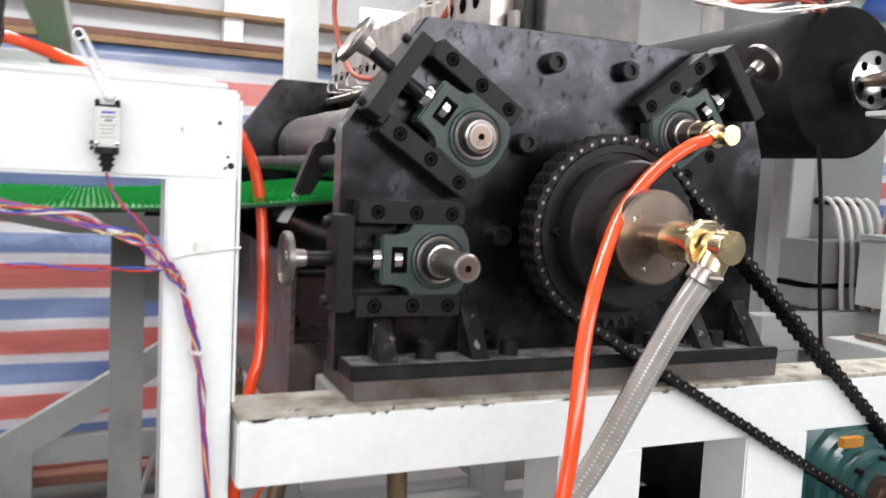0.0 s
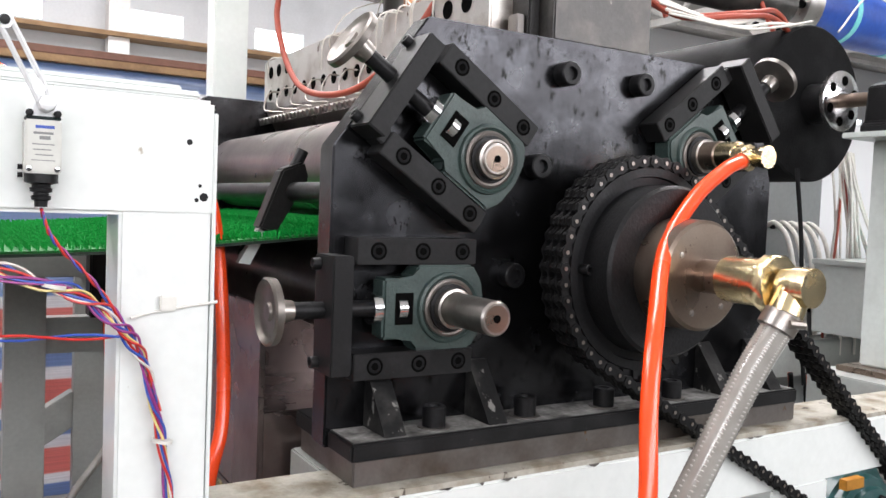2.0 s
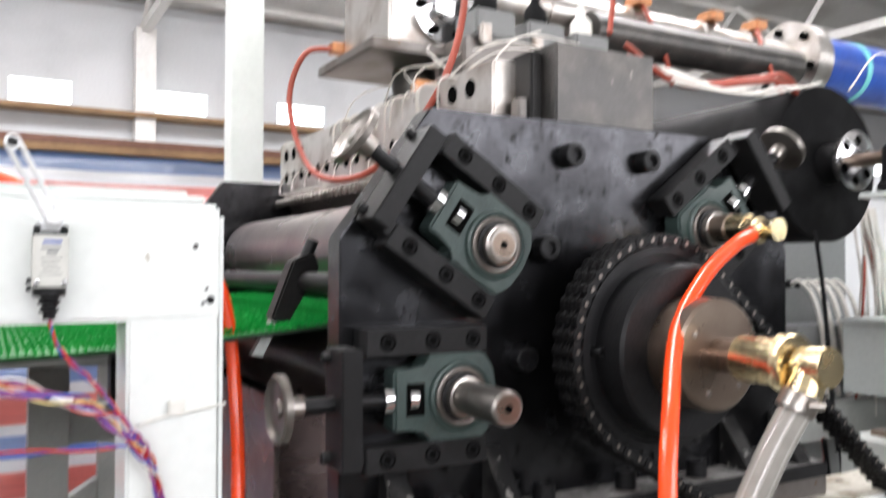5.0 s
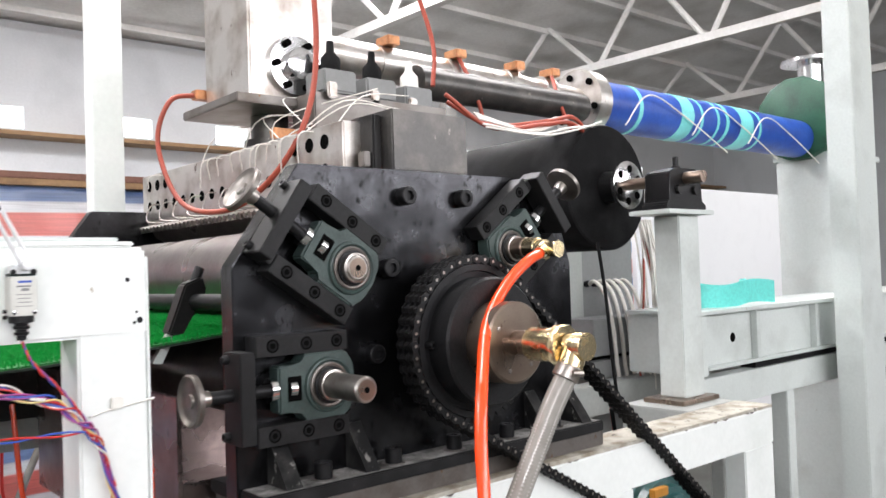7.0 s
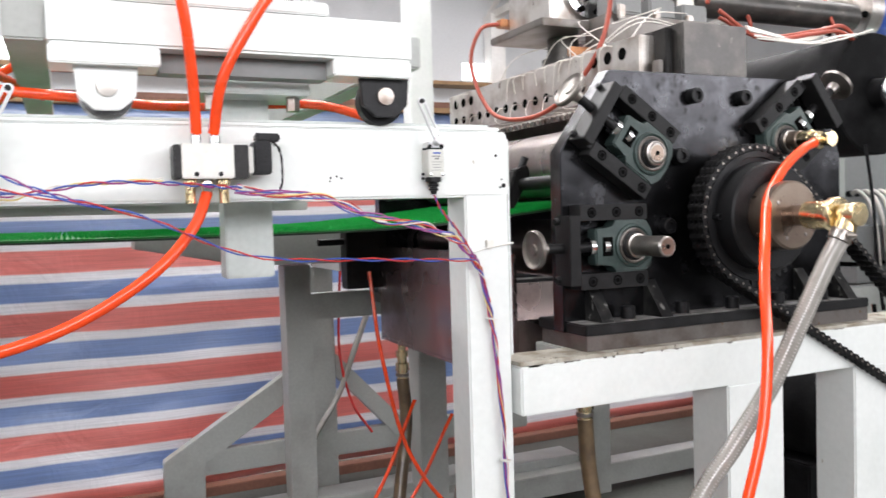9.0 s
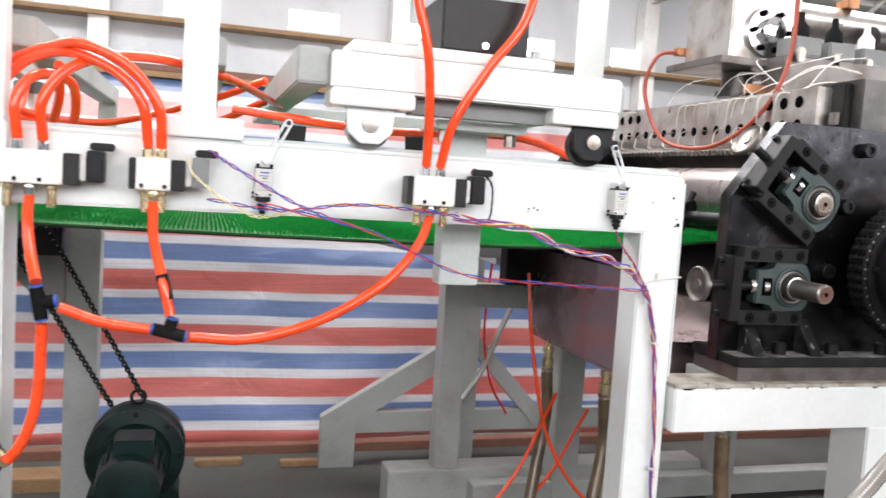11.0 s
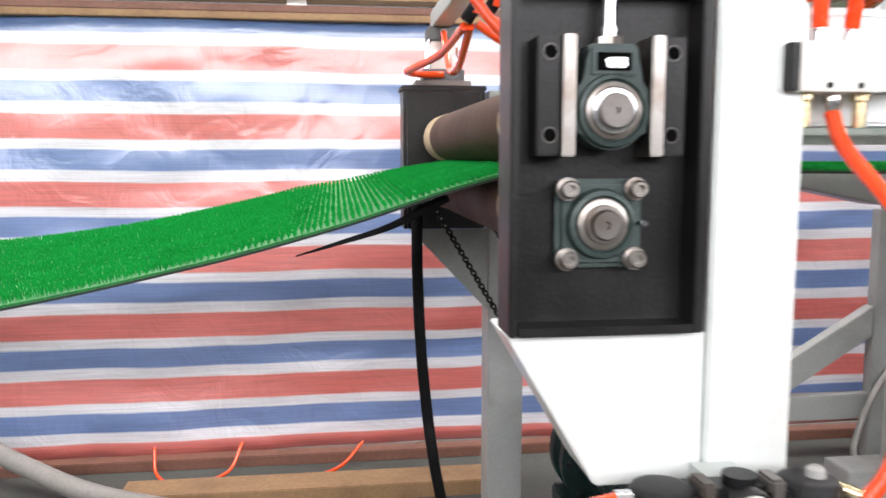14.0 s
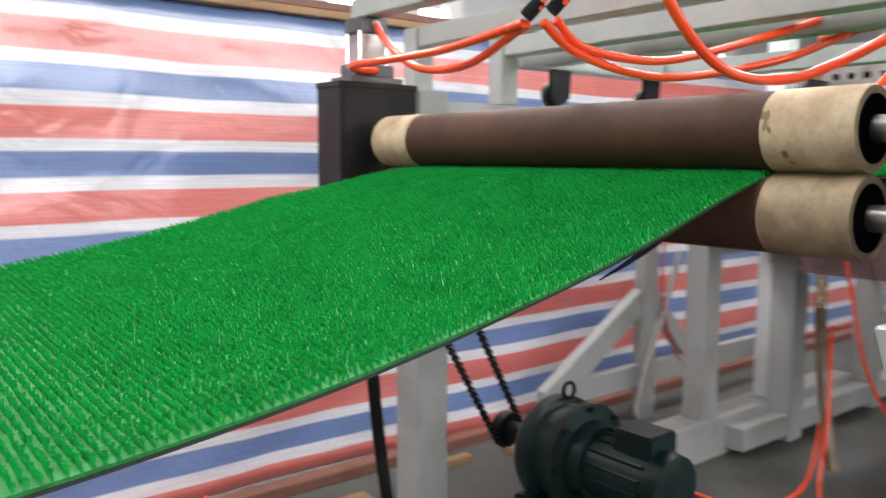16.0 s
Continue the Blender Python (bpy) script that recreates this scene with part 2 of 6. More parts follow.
def tarp_material():
    m = bpy.data.materials.new("striped tarpaulin")
    m.use_nodes = True
    nt, b = m.node_tree, m.node_tree.nodes["Principled BSDF"]
    n, l = nt.nodes, nt.links
    geo = n.new("ShaderNodeTexCoord")
    sep = n.new("ShaderNodeSeparateXYZ")
    l.new(geo.outputs["Object"], sep.inputs[0])
    wob = n.new("ShaderNodeTexNoise")
    wob.inputs["Scale"].default_value = 1.2
    l.new(geo.outputs["Object"], wob.inputs["Vector"])
    a = n.new("ShaderNodeMath")
    a.operation = "MULTIPLY_ADD"
    a.inputs[1].default_value, a.inputs[2].default_value = 0.03, 0.172 - 0.015
    l.new(wob.outputs["Fac"], a.inputs[0])
    s = n.new("ShaderNodeMath")
    s.operation = "ADD"
    l.new(sep.outputs["Z"], s.inputs[0])
    l.new(a.outputs[0], s.inputs[1])
    f = n.new("ShaderNodeMath")
    f.operation = "DIVIDE"
    f.inputs[1].default_value = 0.272
    l.new(s.outputs[0], f.inputs[0])
    fr = n.new("ShaderNodeMath")
    fr.operation = "FRACT"
    l.new(f.outputs[0], fr.inputs[0])
    ramp = n.new("ShaderNodeValToRGB")
    cr = ramp.color_ramp
    red, white, blue = (0.80, 0.23, 0.205, 1), (0.85, 0.85, 0.88, 1), (0.19, 0.295, 0.56, 1)
    cr.elements[0].position, cr.elements[0].color = 0.0, white
    cr.elements[1].position, cr.elements[1].color = 0.15, white
    for p, c in ((0.175, blue), (0.455, blue), (0.48, white), (0.605, white), (0.63, red), (0.975, red)):
        e = cr.elements.new(p)
        e.color = c
    e = cr.elements.new(1.0)
    e.color = white
    l.new(fr.outputs[0], ramp.inputs["Fac"])
    # fine woven streaks along the stripes
    mp = n.new("ShaderNodeMapping")
    mp.inputs["Scale"].default_value = (3, 3, 160)
    l.new(geo.outputs["Object"], mp.inputs[0])
    st = n.new("ShaderNodeTexNoise")
    st.inputs["Scale"].default_value, st.inputs["Detail"].default_value = 1.5, 4
    l.new(mp.outputs[0], st.inputs["Vector"])
    mr = n.new("ShaderNodeMapRange")
    mr.inputs[1].default_value, mr.inputs[2].default_value, mr.inputs[3].default_value, mr.inputs[4].default_value = 0.3, 0.7, 0.84, 1.12
    l.new(st.outputs["Fac"], mr.inputs[0])
    hs = n.new("ShaderNodeHueSaturation")
    l.new(mr.outputs[0], hs.inputs["Value"])
    l.new(ramp.outputs[0], hs.inputs["Color"])
    l.new(hs.outputs[0], b.inputs["Base Color"])
    b.inputs["Roughness"].default_value = 0.34
    b.inputs["Coat Weight"].default_value, b.inputs["Coat Roughness"].default_value = 1.0, 0.3
    b.inputs["Coat IOR"].default_value = 2.2
    cr2 = n.new("ShaderNodeTexNoise")
    cr2.inputs["Scale"].default_value, cr2.inputs["Detail"].default_value, cr2.inputs["Distortion"].default_value = 5, 6, 1.2
    l.new(geo.outputs["Object"], cr2.inputs["Vector"])
    bp = n.new("ShaderNodeBump")
    bp.inputs["Strength"].default_value, bp.inputs["Distance"].default_value = 0.5, 0.02
    l.new(cr2.outputs["Fac"], bp.inputs["Height"])
    # sharp creases left from folding
    rg = n.new("ShaderNodeTexNoise")
    rg.noise_type = "RIDGED_MULTIFRACTAL"
    rg.inputs["Scale"].default_value, rg.inputs["Detail"].default_value = 3.2, 3
    l.new(geo.outputs["Object"], rg.inputs["Vector"])
    bq = n.new("ShaderNodeBump")
    bq.inputs["Strength"].default_value, bq.inputs["Distance"].default_value = 0.35, 0.008
    l.new(rg.outputs["Fac"], bq.inputs["Height"])
    l.new(bp.outputs[0], bq.inputs["Normal"])
    l.new(bq.outputs[0], b.inputs["Normal"])
    l.new(bq.outputs[0], b.inputs["Coat Normal"])
    tr = n.new("ShaderNodeBsdfTranslucent")
    l.new(hs.outputs[0], tr.inputs["Color"])
    mx = n.new("ShaderNodeMixShader")
    mx.inputs[0].default_value = 0.22
    l.new(b.outputs[0], mx.inputs[1])
    l.new(tr.outputs[0], mx.inputs[2])
    l.new(mx.outputs[0], n["Material Output"].inputs["Surface"])
    return m


TARP = tarp_material()
GRASS = material("green plastic grass", (0.006, 0.29, 0.045), 0.55, 0, 0.28, 14, 0.3, 260, (0.004, 0.235, 0.033), 0.55)
GRASS.node_tree.nodes["Principled BSDF"].inputs["Specular IOR Level"].default_value = 0.1
BACKING = material("dark mat backing", (0.008, 0.022, 0.012), 0.6, 0, 0.2)
UNDERPILE = material("green mat base", (0.004, 0.17, 0.026), 0.6, 0, 0.3, 30, 0.2, 260)


# ---------- shaping ----------
def box(bm, x0, x1, y0, y1, z0, z1, bevel=0.0):
    vs = [bm.verts.new((x, y, z)) for x in (x0, x1) for y in (y0, y1) for z in (z0, z1)]
    fs = [bm.faces.new([vs[i] for i in q]) for q in ((0, 1, 3, 2), (4, 6, 7, 5), (0, 4, 5, 1), (2, 3, 7, 6), (0, 2, 6, 4), (1, 5, 7, 3))]
    if bevel:
        bmesh.ops.bevel(bm, geom=list({e for f in fs for e in f.edges}), offset=bevel, segments=2, affect="EDGES")


def cyl(bm, p0, p1, r, r1=None, seg=24, cap=True):
    p0, p1 = Vector(p0), Vector(p1)
    d = p1 - p0
    m = Matrix.Translation((p0 + p1) / 2) @ d.to_track_quat("Z", "Y").to_matrix().to_4x4()
    bmesh.ops.create_cone(bm, cap_ends=cap, segments=seg, radius1=r, radius2=r if r1 is None else r1, depth=d.length, matrix=m)


def lathe(bm, p0, axis, rings, seg=32):
    """A turned body: rings of (distance along the axis, radius)."""
    p0 = Vector(p0)
    rot = Vector(axis).to_track_quat("Z", "Y").to_matrix()
    rows = []
    for d, r in rings:
        rows.append([bm.verts.new(p0 + rot @ Vector((r * math.cos(2 * math.pi * k / seg), r * math.sin(2 * math.pi * k / seg), d))) for k in range(seg)])
    for a, b in zip(rows, rows[1:]):
        for k in range(seg):
            bm.faces.new((a[k], a[(k + 1) % seg], b[(k + 1) % seg], b[k]))
    bm.faces.new(rows[0][::-1])
    bm.faces.new(rows[-1])


def prism(bm, pts, y0, y1, bevel=0.0):
    """A polygon of (x, z), from y0 to y1."""
    a = [bm.verts.new((x, y0, z)) for x, z in pts]
    b = [bm.verts.new((x, y1, z)) for x, z in pts]
    fs = [bm.faces.new(a), bm.faces.new(b[::-1])]
    for k in range(len(pts)):
        fs.append(bm.faces.new((a[k - 1], b[k - 1], b[k], a[k])))
    if bevel:
        bmesh.ops.bevel(bm, geom=list({e for f in fs for e in f.edges}), offset=bevel, segments=2, affect="EDGES")


def spline(pts, steps=8):
    """A smooth line through points."""
    p = [Vector(q) for q in pts]
    p = [2 * p[0] - p[1]] + p + [2 * p[-1] - p[-2]]
    out = []
    for k in range(1, len(p) - 2):
        for s in range(steps):
            t = s / steps
            a, b, c, d = p[k - 1], p[k], p[k + 1], p[k + 2]
            out.append(0.5 * (2 * b + (c - a) * t + (2 * a - 5 * b + 4 * c - d) * t * t + (3 * b - a - 3 * c + d) * t ** 3))
    return out + [p[-2]]


def tube(bm, pts, r, seg=10, steps=8, smooth=True):
    line = spline(pts, steps) if smooth else [Vector(q) for q in pts]
    rows, up = [], Vector((0.13, 0.31, 0.94))
    for k, q in enumerate(line):
        d = (line[min(k + 1, len(line) - 1)] - line[max(k - 1, 0)]).normalized()
        u = (up - d * up.dot(d)).normalized()
        up = u
        v = d.cross(u)
        rr = r(k / (len(line) - 1)) if callable(r) else r
        rows.append([bm.verts.new(q + rr * (math.cos(2 * math.pi * j / seg) * u + math.sin(2 * math.pi * j / seg) * v)) for j in range(seg)])
    for a, b in zip(rows, rows[1:]):
        for j in range(seg):
            bm.faces.new((a[j], a[(j + 1) % seg], b[(j + 1) % seg], b[j]))
    bm.faces.new(rows[0][::-1])
    bm.faces.new(rows[-1])


def finish(name, bm, mat):
    bmesh.ops.recalc_face_normals(bm, faces=bm.faces)
    me = bpy.data.meshes.new(name)
    bm.to_mesh(me)
    bm.free()
    me.materials.append(mat)
    for p in me.polygons:
        p.use_smooth = True
    me.set_sharp_from_angle(angle=radians(38))
    return new(name, me)


def part(name, bm, mat, parent, label=""):
    ob = finish(name, bm, mat)
    ob.parent = parent
    base = parent.matrix_basis if parent.parent is None else parent.parent.matrix_basis
    ob.matrix_parent_inverse = base.inverted() if parent.parent is None else Matrix()
    return tagged(ob, label)


def thing(name, label, category, base=(0, 0, 0), group="", kind=""):
    ob = new(name)
    ob.matrix_basis = Matrix.Translation(base)
    ob.empty_display_size = 0.05
    return tagged(ob, label, category, group, kind)


def solid(name, bm, mat, label, category, group="", kind=""):
    return tagged(finish(name, bm, mat), label, category, group, kind)


def bx(*a, **k):
    bm = bmesh.new()
    box(bm, *a, **k)
    return bm


def cy(*a, **k):
    bm = bmesh.new()
    cyl(bm, *a, **k)
    return bm


def la(*a, **k):
    bm = bmesh.new()
    lathe(bm, *a, **k)
    return bm


def pr(*a, **k):
    bm = bmesh.new()
    prism(bm, *a, **k)
    return bm


def tb(*a, **k):
    bm = bmesh.new()
    tube(bm, *a, **k)
    return bm


# ---------- hall ----------
def structure(name, bm, mat):
    return tagged(finish(name, bm, mat), kind="structure")


structure("floor", bx(-14, 20, -5.2, 12.2, -0.2, 0.0), CONCRETE)


def wall_with_openings(name, axis_y, x0, x1, z1, opens, mat, thick=0.2):
    """A wall along x, with rectangular openings (x0, x1, z0, z1) in one row."""
    bm = bmesh.new()
    zs0, zs1 = opens[0][2], opens[0][3]
    box(bm, x0, x1, axis_y, axis_y + thick, 0, zs0)
    box(bm, x0, x1, axis_y, axis_y + thick, zs1, z1)
    at = x0
    for a, b, _, _ in opens:
        box(bm, at, a, axis_y, axis_y + thick, zs0, zs1)
        at = b
    box(bm, at, x1, axis_y, axis_y + thick, zs0, zs1)
    return structure(name, bm, mat)


back_windows = [(-10.46 + 1.76 * k, -10.46 + 1.76 * k + 0.74, 3.52, 3.83) for k in range(17)]
wall_with_openings("wall_north", 12.0, -14, 20, 5.0, back_windows, WALL)
for k, (a, b, c, d) in enumerate(back_windows):
    w = thing("window_%d" % (k + 1), "", "", (a, 12.1, c), kind="structure")
    part("pane", bx(a, b, 12.08, 12.1, c, d), PANE, w)
    part("window_sill", bx(a - 0.05, b + 0.05, 11.9, 12.0, c - 0.07, c), WALL, w)
# assumed wall out of view; its dark face keeps the lower plates black
wall_with_openings("unseen_wall_south", -5.2, -14, 20, 5.0, [(-10.6 + 5.4 * k, -5.4 + 5.4 * k, 2.2, 4.4) for k in range(4)], SOUTH)
structure("wall_west", bx(-14.2, -14, -5.2, 12.2, 0, 6.8), WALL)
structure("wall_east", bx(20, 20.2, -5.2, 12.2, 0, 6.8), WALL)
# roof in two slopes with three assumed roof lights on the near one
bm = bmesh.new()
def slope(bm, x0, x1, y0, y1):
    f = lambda y: 5.0 + 1.6 * (1 - abs(y - 3.5) / 8.7)
    vs = [bm.verts.new((x, y, f(y) + h)) for h in (0, 0.12) for x, y in ((x0, y0), (x1, y0), (x1, y1), (x0, y1))]
    for q in ((3, 2, 1, 0), (4, 5, 6, 7), (0, 1, 5, 4), (1, 2, 6, 5), (2, 3, 7, 6), (3, 0, 4, 7)):
        bm.faces.new([vs[i] for i in q])
slope(bm, -14, 20, 3.5, 5.4)
slope(bm, -14, 20, 7.0, 12.2)
# openings made for the extra lamps
for a, b in ((-14, -6.5), (-3.5, -1.5), (1.5, 3.5), (6.5, 20)):
    slope(bm, a, b, 5.4, 7.0)
slope(bm, -14, 20, -5.2, 1.4)
slope(bm, -14, 20, 3.0, 3.5)
for a, b in ((-14, -6.5), (-3.5, -1.5), (1.5, 3.5), (6.5, 20)):
    slope(bm, a, b, 1.4, 3.0)
structure("ceiling", bm, ROOF)
# purlins and raking struts of the roof
for k in range(7):
    y = 4.6 + k * 1.15
    z = 5.0 + 1.6 * (1 - abs(y - 3.5) / 8.7) - 0.08
    solid("roof_purlin", bx(-13.9, 19.9, y - 0.04, y + 0.04, z - 0.08, z), ROOF, "pale steel roof purlin under the sheets", "purlin", "roof purlins")
for k in range(6):
    x = -6.68 + 4.2 * k
    t = thing("roof_truss", "white steel roof truss with raking web members", "truss", (x, 8, 4.2), "roof trusses")
    part("bottom_chord", bx(x - 0.06, x + 0.06, 3.5, 11.95, 4.55, 4.67), ROOF, t)
    for j in range(4):
        y0 = 4.2 + 2 * j
        part("web", tb([(x, y0, 4.62), (x, y0 + 0.95, 5.0 + 1.6 * (1 - abs(y0 + 0.95 - 3.5) / 8.7) - 0.1)], 0.045, seg=6, smooth=False), ROOF, t)
        part("web", tb([(x, y0 + 1.9, 4.62), (x, y0 + 0.95, 5.0 + 1.6 * (1 - abs(y0 + 0.95 - 3.5) / 8.7) - 0.1)], 0.045, seg=6, smooth=False), ROOF, t)
    part("column", bx(x - 0.13, x + 0.13, 11.7, 11.97, 0, 4.6), ROOF, t)
solid("wall_ledge", bx(-13.9, 19.9, 11.6, 11.98, 3.385, 3.44), WOOD, "pale timber ledge under the high windows", "ledge")


# ---------- striped tarpaulin ----------
def tarpaulin():
    bm = bmesh.new()
    nx, nz = 200, 36
    rows = []
    for i in range(nx + 1):
        x = -9.0 + 15.0 * i / nx
        row = []
        for k in range(nz + 1):
            z = 0.04 + (1.80 + 0.03 * noise.noise((x * 0.7, 0, 3))) * k / nz
            y = 3.7 + 0.05 * noise.noise((x * 0.9, z * 1.1, 0)) + 0.016 * noise.noise((x * 3.5, z * 7, 5)) + 0.007 * noise.noise((x * 9 + z * 6, z * 18, 9))
            row.append(bm.verts.new((x, y, z)))
        rows.append(row)
    for a, b in zip(rows, rows[1:]):
        for k in range(nz):
            bm.faces.new((a[k], b[k], b[k + 1], a[k + 1]))
    ob = solid("tarpaulin", bm, TARP, "red white and blue striped woven plastic tarpaulin hung as a screen", "tarpaulin")
    sol = ob.modifiers.new("thick", "SOLIDIFY")
    sol.thickness = 0.004


tarpaulin()
tr_ = thing("tarp_rail", "brown painted batten with a pale timber edge over the tarpaulin", "batten", (-1.5, 3.7, 1.83))
part("batten", bx(-9, 6, 3.66, 3.74, 1.862, 1.893, bevel=0.004), BROWNRAIL, tr_)
part("edge_strip", bx(-9, 6, 3.655, 3.735, 1.834, 1.8615, bevel=0.003), WOOD, tr_, "pale timber strip")
solid("floor_rail", bx(-9, 6, 3.6, 3.68, 0.0, 0.045, bevel=0.004), BROWNRAIL, "dark brown rail along the foot of the tarpaulin", "rail")
solid("plank", bx(-2.8, -1.4, 3.2, 3.36, 0.0, 0.06, bevel=0.004), WOOD, "raw timber plank lying on the concrete floor", "plank")


# ---------- white rail frame: beam, legs ----------
def rail_frame():
    f = thing("rail_frame", "white painted steel rail frame on legs beside the mat", "machine frame", (-0.6, 1.36, 0))
    def askew(bm):
        for v in bm.verts:
            v.co.y += 0.0168 * (v.co.x + 1.39)
        return bm
    part("beam", askew(bx(-1.40, 0.168, 1.312, 1.41, 1.33, 1.477, bevel=0.005)), WHITE, f)
    part("beam_cap", askew(bx(-1.376, 0.150, 1.3135, 1.408, 1.4775, 1.487, bevel=0.003)), WHITE, f)
    part("end_plate", bx(0.1685, 0.1735, 1.342, 1.432, 0.96, 1.462, bevel=0.0015), WHITE, f)
    part("leg", bx(0.056, 0.1665, 1.3395, 1.434, 0.0, 1.42, bevel=0.004), WHITE, f)
    part("column", bx(-1.502, -1.378, 1.27, 1.40, 0.0, 1.492, bevel=0.004), WHITE, f)
    part("post", bx(-1.448, -1.386, 1.29, 1.35, 1.492, 2.35, bevel=0.003), WHITE, f)
    part("post", bx(-1.058, -0.988, 1.32, 1.39, 1.53, 2.35, bevel=0.003), WHITE, f)
    part("foot_plate", bx(-1.10, -0.93, 1.305, 1.41, 1.486, 1.53, bevel=0.003), WHITE, f)
    part("gusset_plate", pr([(-1.78, 1.052), (-1.504, 1.052), (-1.504, 0.84), (-1.655, 0.84)], 1.275, 1.40, bevel=0.003), WHITE, f)
    part("rail_top", askew(bx(-1.37, 0.13, 1.33, 1.37, 1.4875, 1.4945, bevel=0.002)), GREY, f)
    # far side of the same frame, in the grey darkened for shade
    part("beam", bx(-1.40, 0.155, 3.0, 3.08, 1.33, 1.485, bevel=0.005), SHADEGREY, f)
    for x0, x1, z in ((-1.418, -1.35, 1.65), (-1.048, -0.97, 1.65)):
        part("cross_bar", bx(x0, x1, 1.40, 2.99, z, z + 0.062, bevel=0.003), SHADEGREY, f)
        part("far_post", bx(x0, x1, 3.0, 3.07, 1.486, 1.712, bevel=0.003), SHADEGREY, f)
    return f


chips = rail_frame()
for x, z, r in ((0.137, 1.423, 0.004), (0.156, 1.355, 0.006), (0.147, 1.351, 0.003), (0.151, 1.369, 0.0025), (-0.258, 1.375, 0.0025), (-0.245, 1.378, 0.0025), (-0.235, 1.374, 0.0028), (-0.26, 1.368, 0.002)):
    part("paint_chip", la((x, 1.3125 + 0.0168 * (x + 1.39), z), (0, -1, 0), [(0, r), (0.0012, r * 0.9)], seg=7), DARK, chips)


# ---------- lower white frame under the calender ----------
def calender_frame():
    f = thing("machine_base", "white painted box-section base frame of the calender", "machine frame", (1.2, 1.4, 0))
    part("top_rail", bx(0.174, 2.22, 1.31, 1.44, 0.82, 0.935, bevel=0.004), WHITE, f)
    part("support_rail", bx(0.37, 1.40, 1.4405, 1.57, 0.82, 0.944, bevel=0.003), SHADEGREY, f)
    part("support_rail", bx(1.93, 2.22, 1.4405, 1.70, 0.82, 0.945, bevel=0.003), SHADEGREY, f)
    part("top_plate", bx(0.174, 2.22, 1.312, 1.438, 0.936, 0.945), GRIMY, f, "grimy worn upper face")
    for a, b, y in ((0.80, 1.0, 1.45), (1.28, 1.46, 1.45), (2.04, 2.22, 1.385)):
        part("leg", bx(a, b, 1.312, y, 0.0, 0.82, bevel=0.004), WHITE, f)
    part("top_rail", bx(0.52, 2.22, 2.72, 2.86, 0.82, 0.935, bevel=0.004), SHADEGREY, f)
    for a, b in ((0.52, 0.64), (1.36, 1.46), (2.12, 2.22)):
        part("leg", bx(a, b, 2.73, 2.85, 0.0, 0.82, bevel=0.004), SHADEGREY, f)
    part("bottom_rail", bx(0.174, 2.22, 1.33, 1.43, 0.03, 0.13, bevel=0.004), SHADEGREY, f)
    part("bottom_rail", bx(0.157, 2.22, 2.74, 2.84, 0.03, 0.13, bevel=0.004), SHADEGREY, f)


calender_frame()


def grime():
    """Thin dark runs of oil over the upper edge of the base."""
    rng = random.Random(21)
    t = thing("oil_stain", "dark brown oil runs over the edge of the white base", "stain", (0.3, 1.31, 0.93))
    for k in range(30):
        x = 0.20 + 1.9 * rng.random() ** 3
        w, h = rng.uniform(0.003, 0.016), rng.uniform(0.0015, 0.006)
        pts = [(x - w, 0.937), (x + w, 0.937), (x + w * 0.7, 0.937 - h * 0.5), (x + w * 0.15, 0.937 - h), (x - w * 0.3, 0.937 - h * 0.8), (x - w * 0.8, 0.937 - h * 0.4)]
        part("run", pr(pts, 1.3088, 1.3096), SHIM, t)


grime()


# ---------- calender side frames ----------
def cap_screw(name, c, r, h, parent, axis=(0, -1, 0)):
    c, ax = Vector(c), Vector(axis)
    ob = part(name, la(c, ax, [(0, r), (h - 0.002, r), (h, r * 0.9), (h, r * 0.55), (h - 0.008, r * 0.5)], seg=16), DARK, parent)
    return ob


OUTLINE = [(0.365, 0.985), (0.365, 1.44), (0.41, 1.50), (0.519, 1.652), (1.215, 1.652), (1.33, 1.52), (1.36, 1.43), (1.36, 0.985)]


